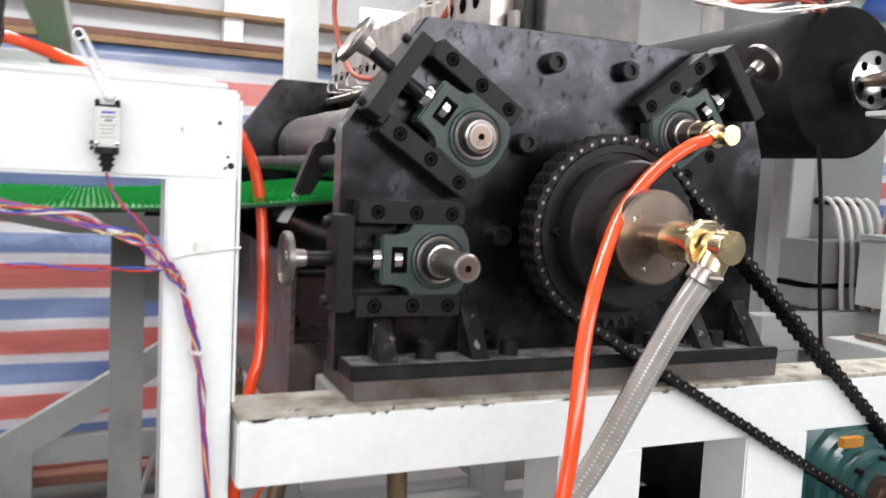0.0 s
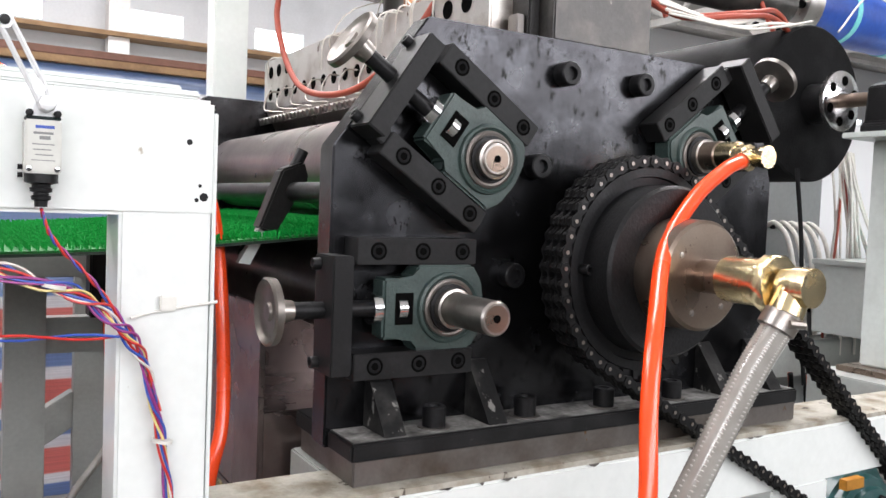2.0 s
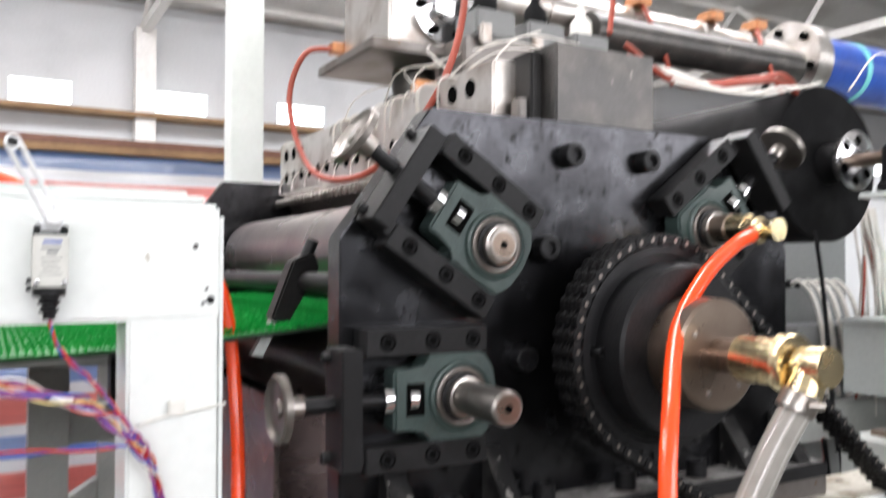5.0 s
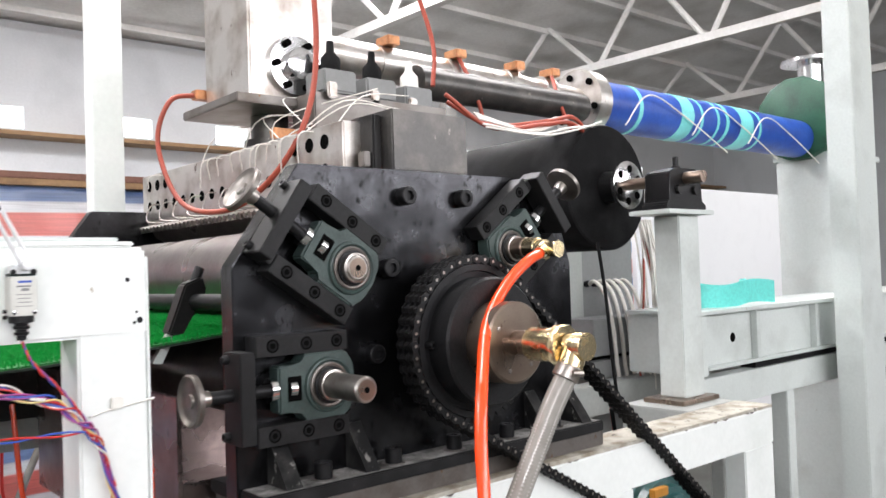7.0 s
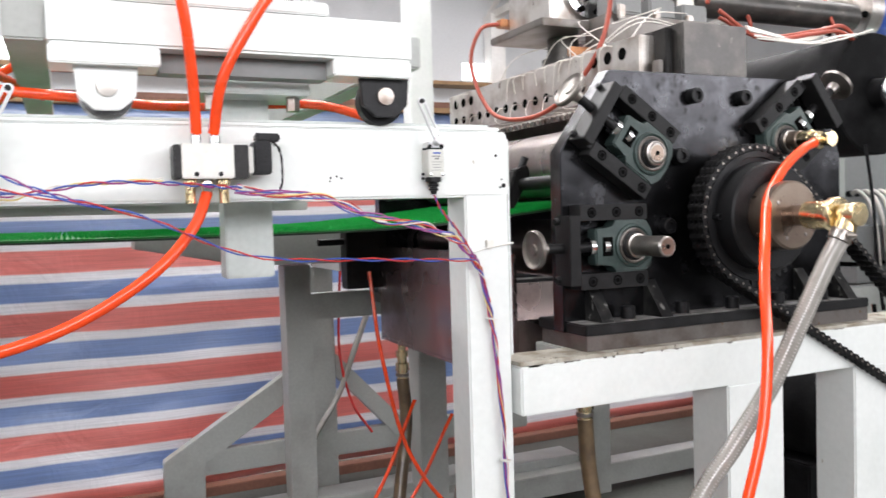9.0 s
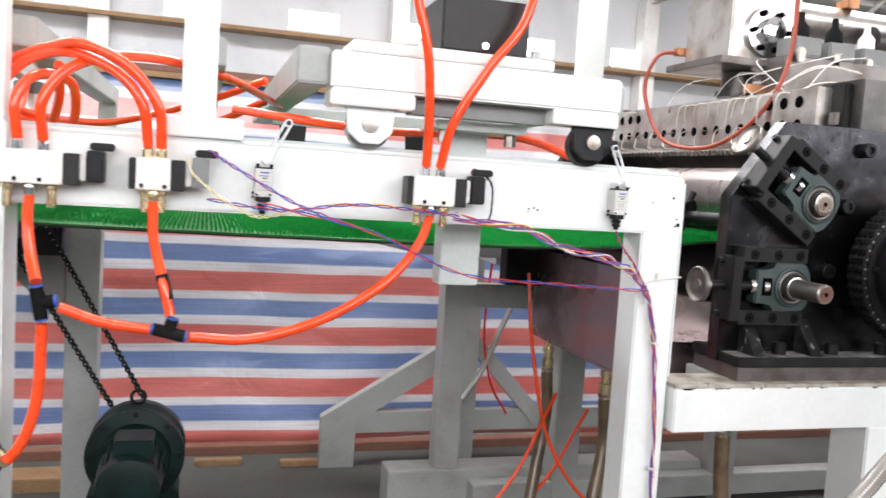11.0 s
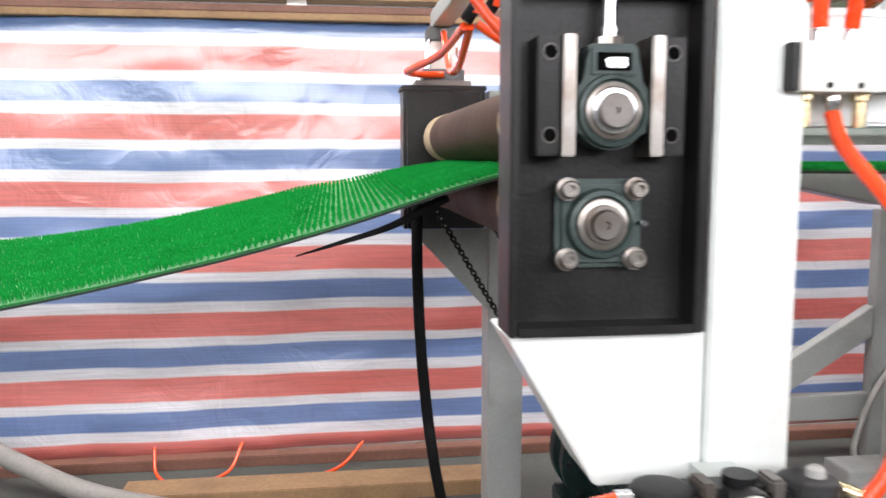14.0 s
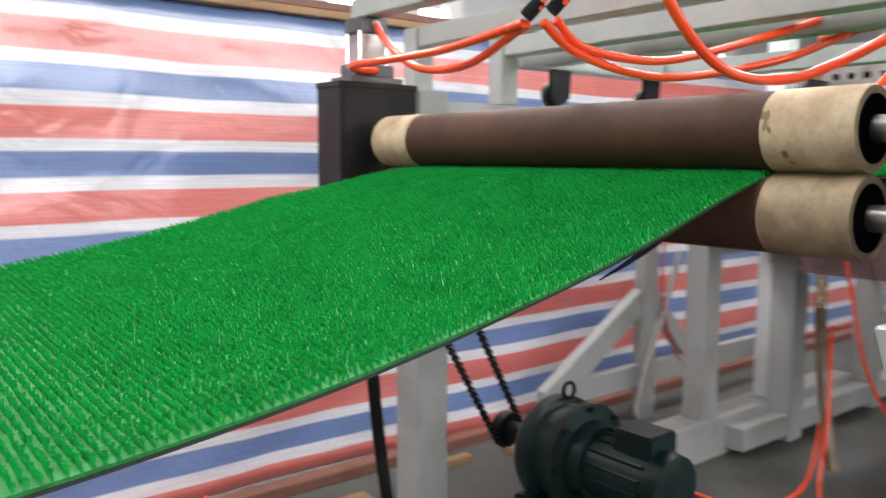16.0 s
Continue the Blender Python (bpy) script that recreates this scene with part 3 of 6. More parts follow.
def side_frame(y0, y1, near):
    f = thing("side_frame", "black steel side frame of the calender bolted to its base", "machine frame", (0.86, (y0 + y1) / 2, 0.945), "calender side frames")
    part("side_plate", pr(OUTLINE, y0, y1, bevel=0.003), PLATE, f)
    yf = y0 - 0.07 if near else y1
    part("base_flange", bx(0.372, 1.372, y0 - 0.085, y1 + 0.085, 0.985, 1.012, bevel=0.003), GUIDE, f)
    part("dust", bx(0.378, 1.366, y0 - 0.079, y0 - 0.001, 1.0122, 1.0126), DUSTY, f, "grey dust and scuffs on the flange")
    part("shim_bar", bx(0.38, 1.38, y0 - 0.075, y1 + 0.08, 0.945, 0.984, bevel=0.002), SHIM, f, "bare rust-tinted steel bar")
    if near:
        for x in (0.43, 0.615, 1.16, 1.30):
            bm = bmesh.new()
            vs = [bm.verts.new(p) for p in ((x, y0, 1.012), (x, y0 - 0.075, 1.012), (x, y0 - 0.062, 1.03), (x, y0 - 0.004, 1.105), (x, y0, 1.105))]
            vt = [bm.verts.new(v.co + Vector((0.036, 0, 0))) for v in vs]
            bm.faces.new(vs)
            bm.faces.new(vt[::-1])
            for k in range(5):
                bm.faces.new((vs[k - 1], vt[k - 1], vt[k], vs[k]))
            part("gusset", bm, SCUFFED, f)
        for x in (0.53, 0.706, 0.88, 1.05, 1.22):
            cap_screw("base_bolt", (x, y0 - 0.045, 1.012), 0.0185, 0.034, f, (0, 0, 1))
            part("washer", cy((x, y0 - 0.045, 1.0115), (x, y0 - 0.045, 1.0145), 0.026, seg=20), SHIM, f)
        for x, z in ((0.79, 1.592), (0.965, 1.592), (0.735, 1.43), (0.69, 1.245)):
            cap_screw("plate_bolt", (x, y0, z), 0.021, 0.026, f)
    return f


near_frame = side_frame(1.42, 1.47, True)
side_frame(2.72, 2.77, False)


# take-up bearing: local axes, screw along -x, face towards -y
def take_up_unit():
    f = thing("take_up_bearing", "green cast take-up bearing with guide bars, screw and handwheel", "bearing", (0, 0, 0), "take-up bearings")
    for s in (-1, 1):
        z0, z1 = (0.066, 0.106) if s > 0 else (-0.106, -0.066)
        g = part("guide_bar", bx(-0.155, 0.052, -0.047, 0.0, z0, z1, bevel=0.0015), GUIDE, f)
        for x in (-0.12, -0.045, 0.026):
            part("counterbore", la((x, -0.0405, (z0 + z1) / 2), (0, -1, 0), [(0, 0.0135), (0.0069, 0.0135)], seg=18), HOLE, g)
            part("socket_screw", la((x, -0.0405, (z0 + z1) / 2), (0, -1, 0), [(0, 0.0100), (0.0071, 0.0100), (0.0074, 0.0090), (0.0074, 0.0060), (0.0060, 0.0055)], seg=14), RUBBER, g)
    out = [(-0.112, -0.046), (-0.06, -0.046), (-0.055, -0.0655), (0.045, -0.0655), (0.062, -0.04), (0.068, 0.0), (0.062, 0.04), (0.045, 0.0655), (-0.055, 0.0655), (-0.06, 0.046), (-0.112, 0.046)]
    part("housing", pr(out, -0.052, -0.012, bevel=0.004), GREEN, f)
    part("housing_rim", la((0, -0.050, 0), (0, -1, 0), [(0, 0.056), (0.008, 0.054), (0.010, 0.050), (0.006, 0.046)]), GREEN, f)
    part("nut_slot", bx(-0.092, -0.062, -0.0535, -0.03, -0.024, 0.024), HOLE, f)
    part("slot_nut", cy((-0.088, -0.045, 0), (-0.074, -0.045, 0), 0.017, seg=14), CHROME, f)
    part("seal", la((0, -0.052, 0), (0, -1, 0), [(0, 0.046), (0.007, 0.045), (0.0085, 0.0415), (0.007, 0.036)]), SHIM, f)
    part("seal_ring", la((0, -0.053, 0), (0, -1, 0), [(0, 0.038), (0.010, 0.037), (0.0105, 0.031)]), DARK, f)
    part("inner_ring", la((0, -0.055, 0), (0, -1, 0), [(0, 0.031), (0.020, 0.031), (0.021, 0.027), (0.018, 0.026)]), STEEL, f)
    part("screw", cy((-0.09, -0.036, 0), (-0.268, -0.036, 0), 0.0125, seg=16), DARK, f)
    part("lock_nut", cy((-0.114, -0.036, 0), (-0.128, -0.036, 0), 0.024, seg=14), CHROME, f)
    part("cross_block", bx(-0.202, -0.170, -0.072, -0.005, -0.092, 0.080, bevel=0.002), GUIDE, f)
    part("block_foot", bx(-0.1695, -0.1555, -0.044, -0.002, -0.092, -0.066, bevel=0.002), GUIDE, f)
    cap_screw("block_bolt", (-0.202, -0.022, 0.066), 0.009, 0.012, f, (-1, 0, 0))
    cap_screw("block_bolt", (-0.202, -0.022, -0.078), 0.009, 0.012, f, (-1, 0, 0))
    part("collar", cy((-0.248, -0.036, 0), (-0.271, -0.036, 0), 0.015, 0.018, seg=16), STEEL, f)
    part("handwheel", la((-0.271, -0.036, 0), (-1, 0, 0), [(0, 0.012), (0.002, 0.040), (0.004, 0.0475), (0.014, 0.0485), (0.017, 0.045), (0.013, 0.040), (0.010, 0.036), (0.010, 0.014), (0.014, 0.012), (0.014, 0.004)], seg=40), WHEEL, f, "turned bare steel handwheel")
    return f


unit = take_up_unit()
unit.matrix_basis = pose(0.543, 1.42, 1.20)
copy_thing(unit, pose(0.606, 1.42, 1.432, 0, 34, 0))
copy_thing(unit, pose(1.078, 1.42, 1.468, 0, 143, 0))
def shaft_end(label, x, z, y0, y1, r, mat=STEEL):
    t = thing("roll_shaft", label, "shaft", (x, y1, z), "roll shaft ends")
    part("journal", la((x, y1, z), (0, -1, 0), [(0, r), (y1 - y0 - 0.003, r), (y1 - y0, r - 0.003)]), mat, t)
    part("end_face", la((x, y0, z), (0, -1, 0), [(0, r - 0.006), (0.0006, r - 0.006)]), HUB, t)
    part("centre_hole", la((x, y0 + 0.0005, z), (0, -1, 0), [(0, 0.006), (0.0022, 0.006)], seg=12), HOLE, t)
shaft_end("bare turned steel shaft end with a centre hole", 0.543, 1.20, 1.235, 1.5, 0.0255)
shaft_end("short turned steel shaft end in a bearing ring", 0.606, 1.432, 1.342, 1.5, 0.0262)
shaft_end("brown steel shaft end behind a brass joint", 1.078, 1.468, 1.31, 1.5, 0.0262, HUB)


# rolls between the side frames
def roll(label, x, z, r, mat, y0=1.475, y1=2.715, name="calender_roll"):
    t = thing(name, label, "roller", (x, (y0 + y1) / 2, z), "calender rolls")
    part("barrel", la((x, y0 + 0.04, z), (0, 1, 0), [(0, r - 0.01), (0.008, r), (y1 - y0 - 0.088, r), (y1 - y0 - 0.08, r - 0.01)], seg=48), mat, t)
    part("journal", cy((x, y0, z), (x, y1, z), 0.03), STEEL, t)


roll("dull steel pressing roll over the mat", 0.606, 1.432, 0.098, ROLLSTEEL)
roll("dull steel lower take-off roll", 0.545, 1.185, 0.085, ROLLSTEEL)
roll("large chilled steel main roll", 0.86, 1.265, 0.15, ROLLSTEEL)
roll("dull steel rear pressing roll", 1.078, 1.468, 0.08, ROLLSTEEL)
# scraper arm
arm = thing("scraper_arm", "black arm with a pale blade on a cross shaft", "arm", (0.40, 1.7, 1.35))
part("cross_shaft", cy((0.40, 1.475, 1.37), (0.40, 2.715, 1.37), 0.018), DARK, arm)
part("clamp", pr([(0.335, 1.305), (0.365, 1.295), (0.425, 1.395), (0.415, 1.425), (0.375, 1.41)], 1.66, 1.70, bevel=0.004), BLACK, arm)
part("clamp_screw", cy((0.40, 1.68, 1.405), (0.418, 1.68, 1.445), 0.011, seg=12), DARK, arm)
part("blade", pr([(0.305, 1.245), (0.325, 1.242), (0.36, 1.31), (0.345, 1.315)], 1.672, 1.69), GREY, arm)


# ---------- drive: sprocket, chain, rotary joint ----------
AX, AZ, AR = 0.877, 1.265, 0.182


def sprocket(cx, cz, r, teeth, ys, name, label, mat=DARK):
    t = thing(name, label, "sprocket", (cx, ys[0], cz))
    for y in ys:
        bm = bmesh.new()
        pts = []
        for k in range(teeth):
            a = 2 * math.pi * k / teeth
            for da, rr in ((-0.32, r - 0.012), (-0.16, r + 0.003), (0.16, r + 0.003), (0.32, r - 0.012)):
                aa = a + da * 2 * math.pi / teeth
                pts.append((cx + rr * math.cos(aa), cz + rr * math.sin(aa)))
        prism(bm, pts, y - 0.003, y + 0.003)
        part("toothed_ring", bm, mat, t)
    return t


ys = (1.286, 1.304, 1.322)
sp = sprocket(AX, AZ, AR, 46, ys, "sprocket", "large black triplex chain sprocket on the main roll shaft")
part("web", la((AX, 1.33, AZ), (0, -1, 0), [(0, 0.165), (0.045, 0.169), (0.052, 0.168), (0.0525, 0.154), (0.046, 0.152), (0.046, 0.13)], seg=56), DARK, sp)
part("boss", la((AX, 1.286, AZ), (0, -1, 0), [(0, 0.139), (0.058, 0.139), (0.063, 0.134), (0.063, 0.08)], seg=56), DARK, sp)
cap_screw("web_bolt", (0.735, 1.284, 1.266), 0.0085, 0.022, sp)
hub = thing("drive_hub", "brown turned steel hub on the main roll shaft", "hub", (AX, 1.2, AZ))
part("hub_body", la((AX, 1.225, AZ), (0, -1, 0), [(0, 0.088), (0.061, 0.086), (0.065, 0.081), (0.065, 0.03)], seg=56), HUB, hub)
for k in (2.6, 4.3, 5.4):
    part("punch_mark", la((AX + 0.062 * math.cos(k), 1.1605, AZ + 0.062 * math.sin(k)), (0, -1, 0), [(0, 0.006), (0.002, 0.0045), (0.0024, 0.002)], seg=7), STEEL, hub)
part("nipple", la((AX, 1.16, AZ), (0, -1, 0), [(0, 0.026), (0.034, 0.026), (0.036, 0.030), (0.042, 0.030)]), HUB, hub)


def roller_chain(name, label, line, ys, pitch=0.0254):
    """Side plates, rollers and pins along a line of (x, z), one strand at each y."""
    t = thing(name, label, "chain", (line[0][0], ys[0], line[0][1]))
    pts = [Vector((x, 0, z)) for x, z in line]
    seg = [(b - a).length for a, b in zip(pts, pts[1:])]
    total = sum(seg)
    n = int(total / pitch)
    def at(s):
        for a, b, d in zip(pts, pts[1:], seg):
            if s <= d:
                return a.lerp(b, s / d)
            s -= d
        return pts[-1]
    nodes = [at(k * total / n) for k in range(n + 1)]
    y0, y1, yc = min(ys) - 0.0105, max(ys) + 0.0105, sum(ys) / len(ys)
    L = total / n
    kinds = []
    for outer in (True, False):
        bm = bmesh.new()
        for y in ys:
            for side in (-1, 1):
                yy = y - yc + side * (0.0078 if outer else 0.0052)
                ring = [(sgn * L / 2 + sgn * 0.0105 * math.cos(radians(a)), sgn * 0.0105 * math.sin(radians(a))) for sgn in (-1, 1) for a in (-90, -30, 30, 90)]
                ring.insert(4, (0.0, -0.0055))
                ring.append((0.0, 0.0055))
                prism(bm, ring, yy - 0.0011, yy + 0.0011)
            if not outer:
                for sgn in (-1, 1):
                    cyl(bm, (sgn * L / 2, y - yc - 0.004, 0), (sgn * L / 2, y - yc + 0.004, 0), 0.0078, seg=8)
        if outer:
            for sgn in (-1, 1):
                cyl(bm, (sgn * L / 2, y0 - yc, 0), (sgn * L / 2, y1 - yc, 0), 0.0036, seg=8)
        first = finish("link", bm, DARK if outer else BLACK)
        kinds.append(first.data)
        if outer:
            first.data.materials.append(STEEL)
            for p in first.data.polygons:
                if abs(p.normal.y) > 0.9 and abs(abs(p.center.y) - (y1 - yc)) < 0.001:
                    p.material_index = 1
        bpy.data.objects.remove(first)
    for k, (p, q) in enumerate(zip(nodes, nodes[1:])):
        ob = new("link", kinds[k % 2])
        ob.parent = t
        ob.matrix_parent_inverse = t.matrix_basis.inverted()
        d = q - p
        ob.matrix_basis = Matrix.Translation(((p.x + q.x) / 2, yc, (p.z + q.z) / 2)) @ Matrix.Rotation(-math.atan2(d.z, d.x), 4, "Y")


def belt_line(c0, r0, c1, r1, steps=40):
    """An open belt line: from the small wheel up and round the big one and back."""
    c0, c1 = Vector(c0), Vector(c1)
    d = (c1 - c0)
    base = math.atan2(d.y, d.x)
    off = math.acos((r0 - r1) / d.length)
    out = []
    for k in range(steps + 1):
        a = base + off + (2 * math.pi - 2 * off) * k / steps
        out.append((c0.x + r0 * math.cos(a), c0.y + r0 * math.sin(a)))
    for k in range(13):
        a = base - off + 2 * off * k / 12
        out.append((c1.x + r1 * math.cos(a), c1.y + r1 * math.sin(a)))
    out.append(out[0])
    return out


MX, MZ = 1.835, 0.595
roller_chain("drive_chain", "oiled black triplex roller chain from the gear motor", belt_line((AX, AZ), 0.179, (MX, MZ), 0.06), ys)

# gear motor below the frame
gm = thing("gear_motor", "teal gear motor with a chain pinion under the base frame", "gear motor", (1.75, 1.7, 0.3))
part("gearbox", la((MX, 1.42, MZ), (0, 1, 0), [(0, 0.06), (0.008, 0.095), (0.012, 0.108), (0.024, 0.112), (0.028, 0.130), (0.050, 0.136), (0.054, 0.150), (0.078, 0.156), (0.082, 0.176), (0.120, 0.182), (0.130, 0.162), (0.30, 0.15), (0.32, 0.11), (0.55, 0.11), (0.56, 0.05)], seg=40), TEAL, gm)
part("foot", bx(MX - 0.17, MX + 0.17, 1.5, 1.75, 0.30, 0.48, bevel=0.01), TEAL, gm)
part("shaft", la((MX, 1.42, MZ), (0, -1, 0), [(0, 0.05), (0.05, 0.05), (0.05, 0.042), (0.185, 0.042), (0.188, 0.039), (0.188, 0.008), (0.184, 0.006)]), HUB, gm)
part("pinion", la((MX, 1.345, MZ), (0, -1, 0), [(0, 0.05), (0.07, 0.05), (0.072, 0.056), (0.095, 0.056)]), DARK, gm)
part("support", bx(MX - 0.2, MX + 0.25, 1.48, 1.8, 0.0, 0.30, bevel=0.005), DARK, gm)
part("motor", la((MX - 0.14, 1.64, MZ - 0.03), (0, 1, 0), [(0, 0.10), (0.004, 0.18), (0.02, 0.19), (0.44, 0.19), (0.46, 0.18), (0.48, 0.10)], seg=36), RUBBER, gm, "black motor body behind the gearbox")
part("motor_foot", bx(MX - 0.32, MX + 0.02, 1.68, 2.06, 0.0, MZ - 0.2, bevel=0.006), RUBBER, gm)
part("bearing_cover", la((MX, 1.42, MZ), (0, -1, 0), [(0, 0.075), (0.012, 0.074), (0.014, 0.06)], seg=32), TEAL, gm)
for k in range(6):
    a = k * math.pi / 3 + 0.3
    part("cover_bolt", cy((MX + 0.088 * math.cos(a), 1.425, MZ + 0.088 * math.sin(a)), (MX + 0.088 * math.cos(a), 1.408, MZ + 0.088 * math.sin(a)), 0.008, seg=6), DARK, gm)
# orange plate, its colour darkened for the shade under the base
part("name_plate", bx(MX - 0.10, MX - 0.03, 1.44, 1.46, 0.71, 0.735), material("shaded orange label", (0.5, 0.22, 0.03), 0.5), gm)

rngm = random.Random(8)
for k in range(7):
    x, y = 2.12 + rngm.uniform(-0.05, 0.07), 1.78 + rngm.uniform(-0.04, 0.05)
    solid("motor_cable", tb([(x - 0.06, y, 0.90), (x - 0.02, y + 0.01, 0.74), (x + rngm.uniform(-0.02, 0.04), y, 0.55), (x + rngm.uniform(0, 0.08), y - 0.02, 0.30), (x + rngm.uniform(0.05, 0.16), y - 0.04, 0.012)], 0.0075, seg=8, steps=6), RUST if k % 3 else RUBBER, "red-brown cable hanging behind the gear motor", "cable", "motor cables")

# rotary joint on the main roll
rj = thing("rotary_joint", "brass rotary water joint with an elbow on the hub", "rotary joint", (AX, 1.0, AZ))
part("joint_body", la((AX, 1.12, AZ), (0, -1, 0), [(0, 0.026), (0.004, 0.034), (0.072, 0.035), (0.075, 0.031)], seg=32), BRASS, rj)
part("hex_collar", la((AX + 0.002, 1.050, AZ), (0, -1, 0), [(0, 0.034), (0.002, 0.0425), (0.018, 0.0435), (0.022, 0.041), (0.022, 0.02)], seg=10), BRASS, rj)
part("elbow", la((AX + 0.002, 1.022, AZ), (0, -1, 0), [(0, 0.023), (0.018, 0.023), (0.020, 0.0275), (0.046, 0.0275), (0.0465, 0.027), (0.0466, 0.010)]), BRASS, rj)
part("outlet", cy((AX + 0.002, 1.005, AZ - 0.005), (AX - 0.016, 1.005, AZ - 0.040), 0.024), BRASS, rj)
part("hose_clamp", la((AX - 0.016, 1.006, AZ - 0.038), (-0.45, 0.2, -0.87), [(0, 0.0235), (0.001, 0.0262), (0.024, 0.0265), (0.026, 0.024)], seg=20), STEEL, rj)
part("clamp_screw", cy((AX - 0.034, 0.985, AZ - 0.048), (AX - 0.012, 0.977, AZ - 0.050), 0.006, seg=8), STEEL, rj)
line = [(0.864, 1.003, 1.230), (0.825, 1.024, 1.15), (0.772, 1.046, 1.03), (0.705, 1.076, 0.878), (0.612, 1.10, 0.742), (0.51, 1.12, 0.6), (0.41, 1.1, 0.35), (0.36, 1.05, 0.03)]
hs = thing("water_hose", "clear ribbed spiral hose hanging from the brass joint", "hose", (AX - 0.3, 0.9, 0.02))
part("hose_wall", tb(line, 0.0212, seg=16, steps=12), HOSE, hs)
bm = bmesh.new()
sl = spline(line, 40)
up = Vector((0, 1, 0))
pts = []
N = 150 * 8
for k in range(N + 1):
    s = k / N * (len(sl) - 1)
    i = min(int(s), len(sl) - 2)
    p = sl[i].lerp(sl[i + 1], s - i)
    d = (sl[i + 1] - sl[i]).normalized()
    u = (up - d * up.dot(d)).normalized()
    v = d.cross(u)
    a = 2 * math.pi * k / 8
    pts.append(p + 0.0203 * (math.cos(a) * u + math.sin(a) * v))
tube(bm, pts, 0.0019, seg=5, smooth=False)
part("spiral_wire", bm, WIRE, hs)

# small joint on the rear roll
sj = thing("rotary_joint", "small brass rotary joint with orange tube", "rotary joint", (1.078, 1.28, 1.468))
part("joint_body", la((1.078, 1.335, 1.468), (0, -1, 0), [(0, 0.02), (0.004, 0.024), (0.06, 0.024), (0.064, 0.02)]), BRASS, sj)
part("swivel", la((1.075, 1.272, 1.462), (0, -1, 0), [(0, 0.024), (0.022, 0.024), (0.024, 0.017), (0.045, 0.017), (0.05, 0.020), (0.062, 0.020)], seg=12), BRASS, sj)
part("push_fitting", cy((1.07, 1.25, 1.462), (1.035, 1.235, 1.452), 0.015), BRASS, sj)


def hose(label, pts, r=0.0105, mat=ORANGE, name="air_tube", category="tube", steps=10):
    return solid(name, tb(pts, r, seg=12, steps=steps), mat, label, category)


hose("bright orange plastic water tube arching from the brass joint", [(1.035, 1.235, 1.452), (0.985, 1.225, 1.435), (0.90, 1.21, 1.385), (0.81, 1.18, 1.305), (0.715, 1.10, 1.20), (0.670, 1.06, 1.10), (0.645, 1.03, 1.0), (0.625, 1.015, 0.9), (0.59, 1.0, 0.78), (0.52, 0.99, 0.6), (0.42, 0.98, 0.3), (0.36, 0.97, 0.02)], 0.0125)

# ---------- big roll at the rear ----------
br = thing("storage_roll", "large black rubber covered roll with a drilled steel end flange", "roller", (2.11, 2.4, 1.71))
part("barrel", la((2.11, 1.86, 1.71), (0, 1, 0), [(0, 0.06), (0, 0.229), (0.006, 0.235), (1.144, 0.235), (1.15, 0.229), (1.15, 0.06)], seg=64), RUBBER, br)
part("neck", la((2.11, 1.86, 1.71), (0, -1, 0), [(0, 0.06), (0.05, 0.055), (0.06, 0.045), (0.085, 0.045)]), DARK, br)
fl = part("flange", la((2.11, 1.78, 1.71), (0, -1, 0), [(0, 0.088), (0.014, 0.088), (0.016, 0.085), (0.016, 0.02)], seg=40), CHROME, br)
for k in range(6):
    a = 2 * math.pi * k / 6 + 0.4
    part("flange_hole", la((2.11 + 0.06 * math.cos(a), 1.7642, 1.71 + 0.06 * math.sin(a)), (0, -1, 0), [(0, 0.0145), (0.001, 0.0145)], seg=14), HOLE, fl)
part("shaft", cy((2.11, 1.78, 1.71), (2.11, 1.46, 1.71), 0.021), HUB, br)
pst = thing("bearing_post", "pale grey post with a black split bearing block", "post", (2.11, 1.58, 0.945))
part("post", bx(2.058, 2.18, 1.53, 1.63, 0.962, 1.584, bevel=0.004), GREY, pst)
part("top_plate", bx(1.96, 2.235, 1.50, 1.66, 1.585, 1.60, bevel=0.002), GREY, pst)
part("bearing_block", pr([(1.99, 1.601), (2.235, 1.601), (2.235, 1.622), (2.205, 1.63), (2.205, 1.725), (2.18, 1.745), (2.06, 1.745), (2.015, 1.728), (2.015, 1.63), (1.99, 1.622)], 1.53, 1.63, bevel=0.004), DARK, pst)
part("clamp_knob", la((2.13, 1.58, 1.745), (0, 0, 1), [(0, 0.016), (0.012, 0.016), (0.014, 0.010), (0.045, 0.010)], seg=12), DARK, pst)
for x in (2.06, 2.16):
    part("block_bolt", cy((x, 1.53, 1.67), (x, 1.518, 1.67), 0.016, seg=12), BLACK, pst)
part("foot", bx(2.0, 2.22, 1.50, 1.66, 0.946, 0.961, bevel=0.002), HUB, pst)


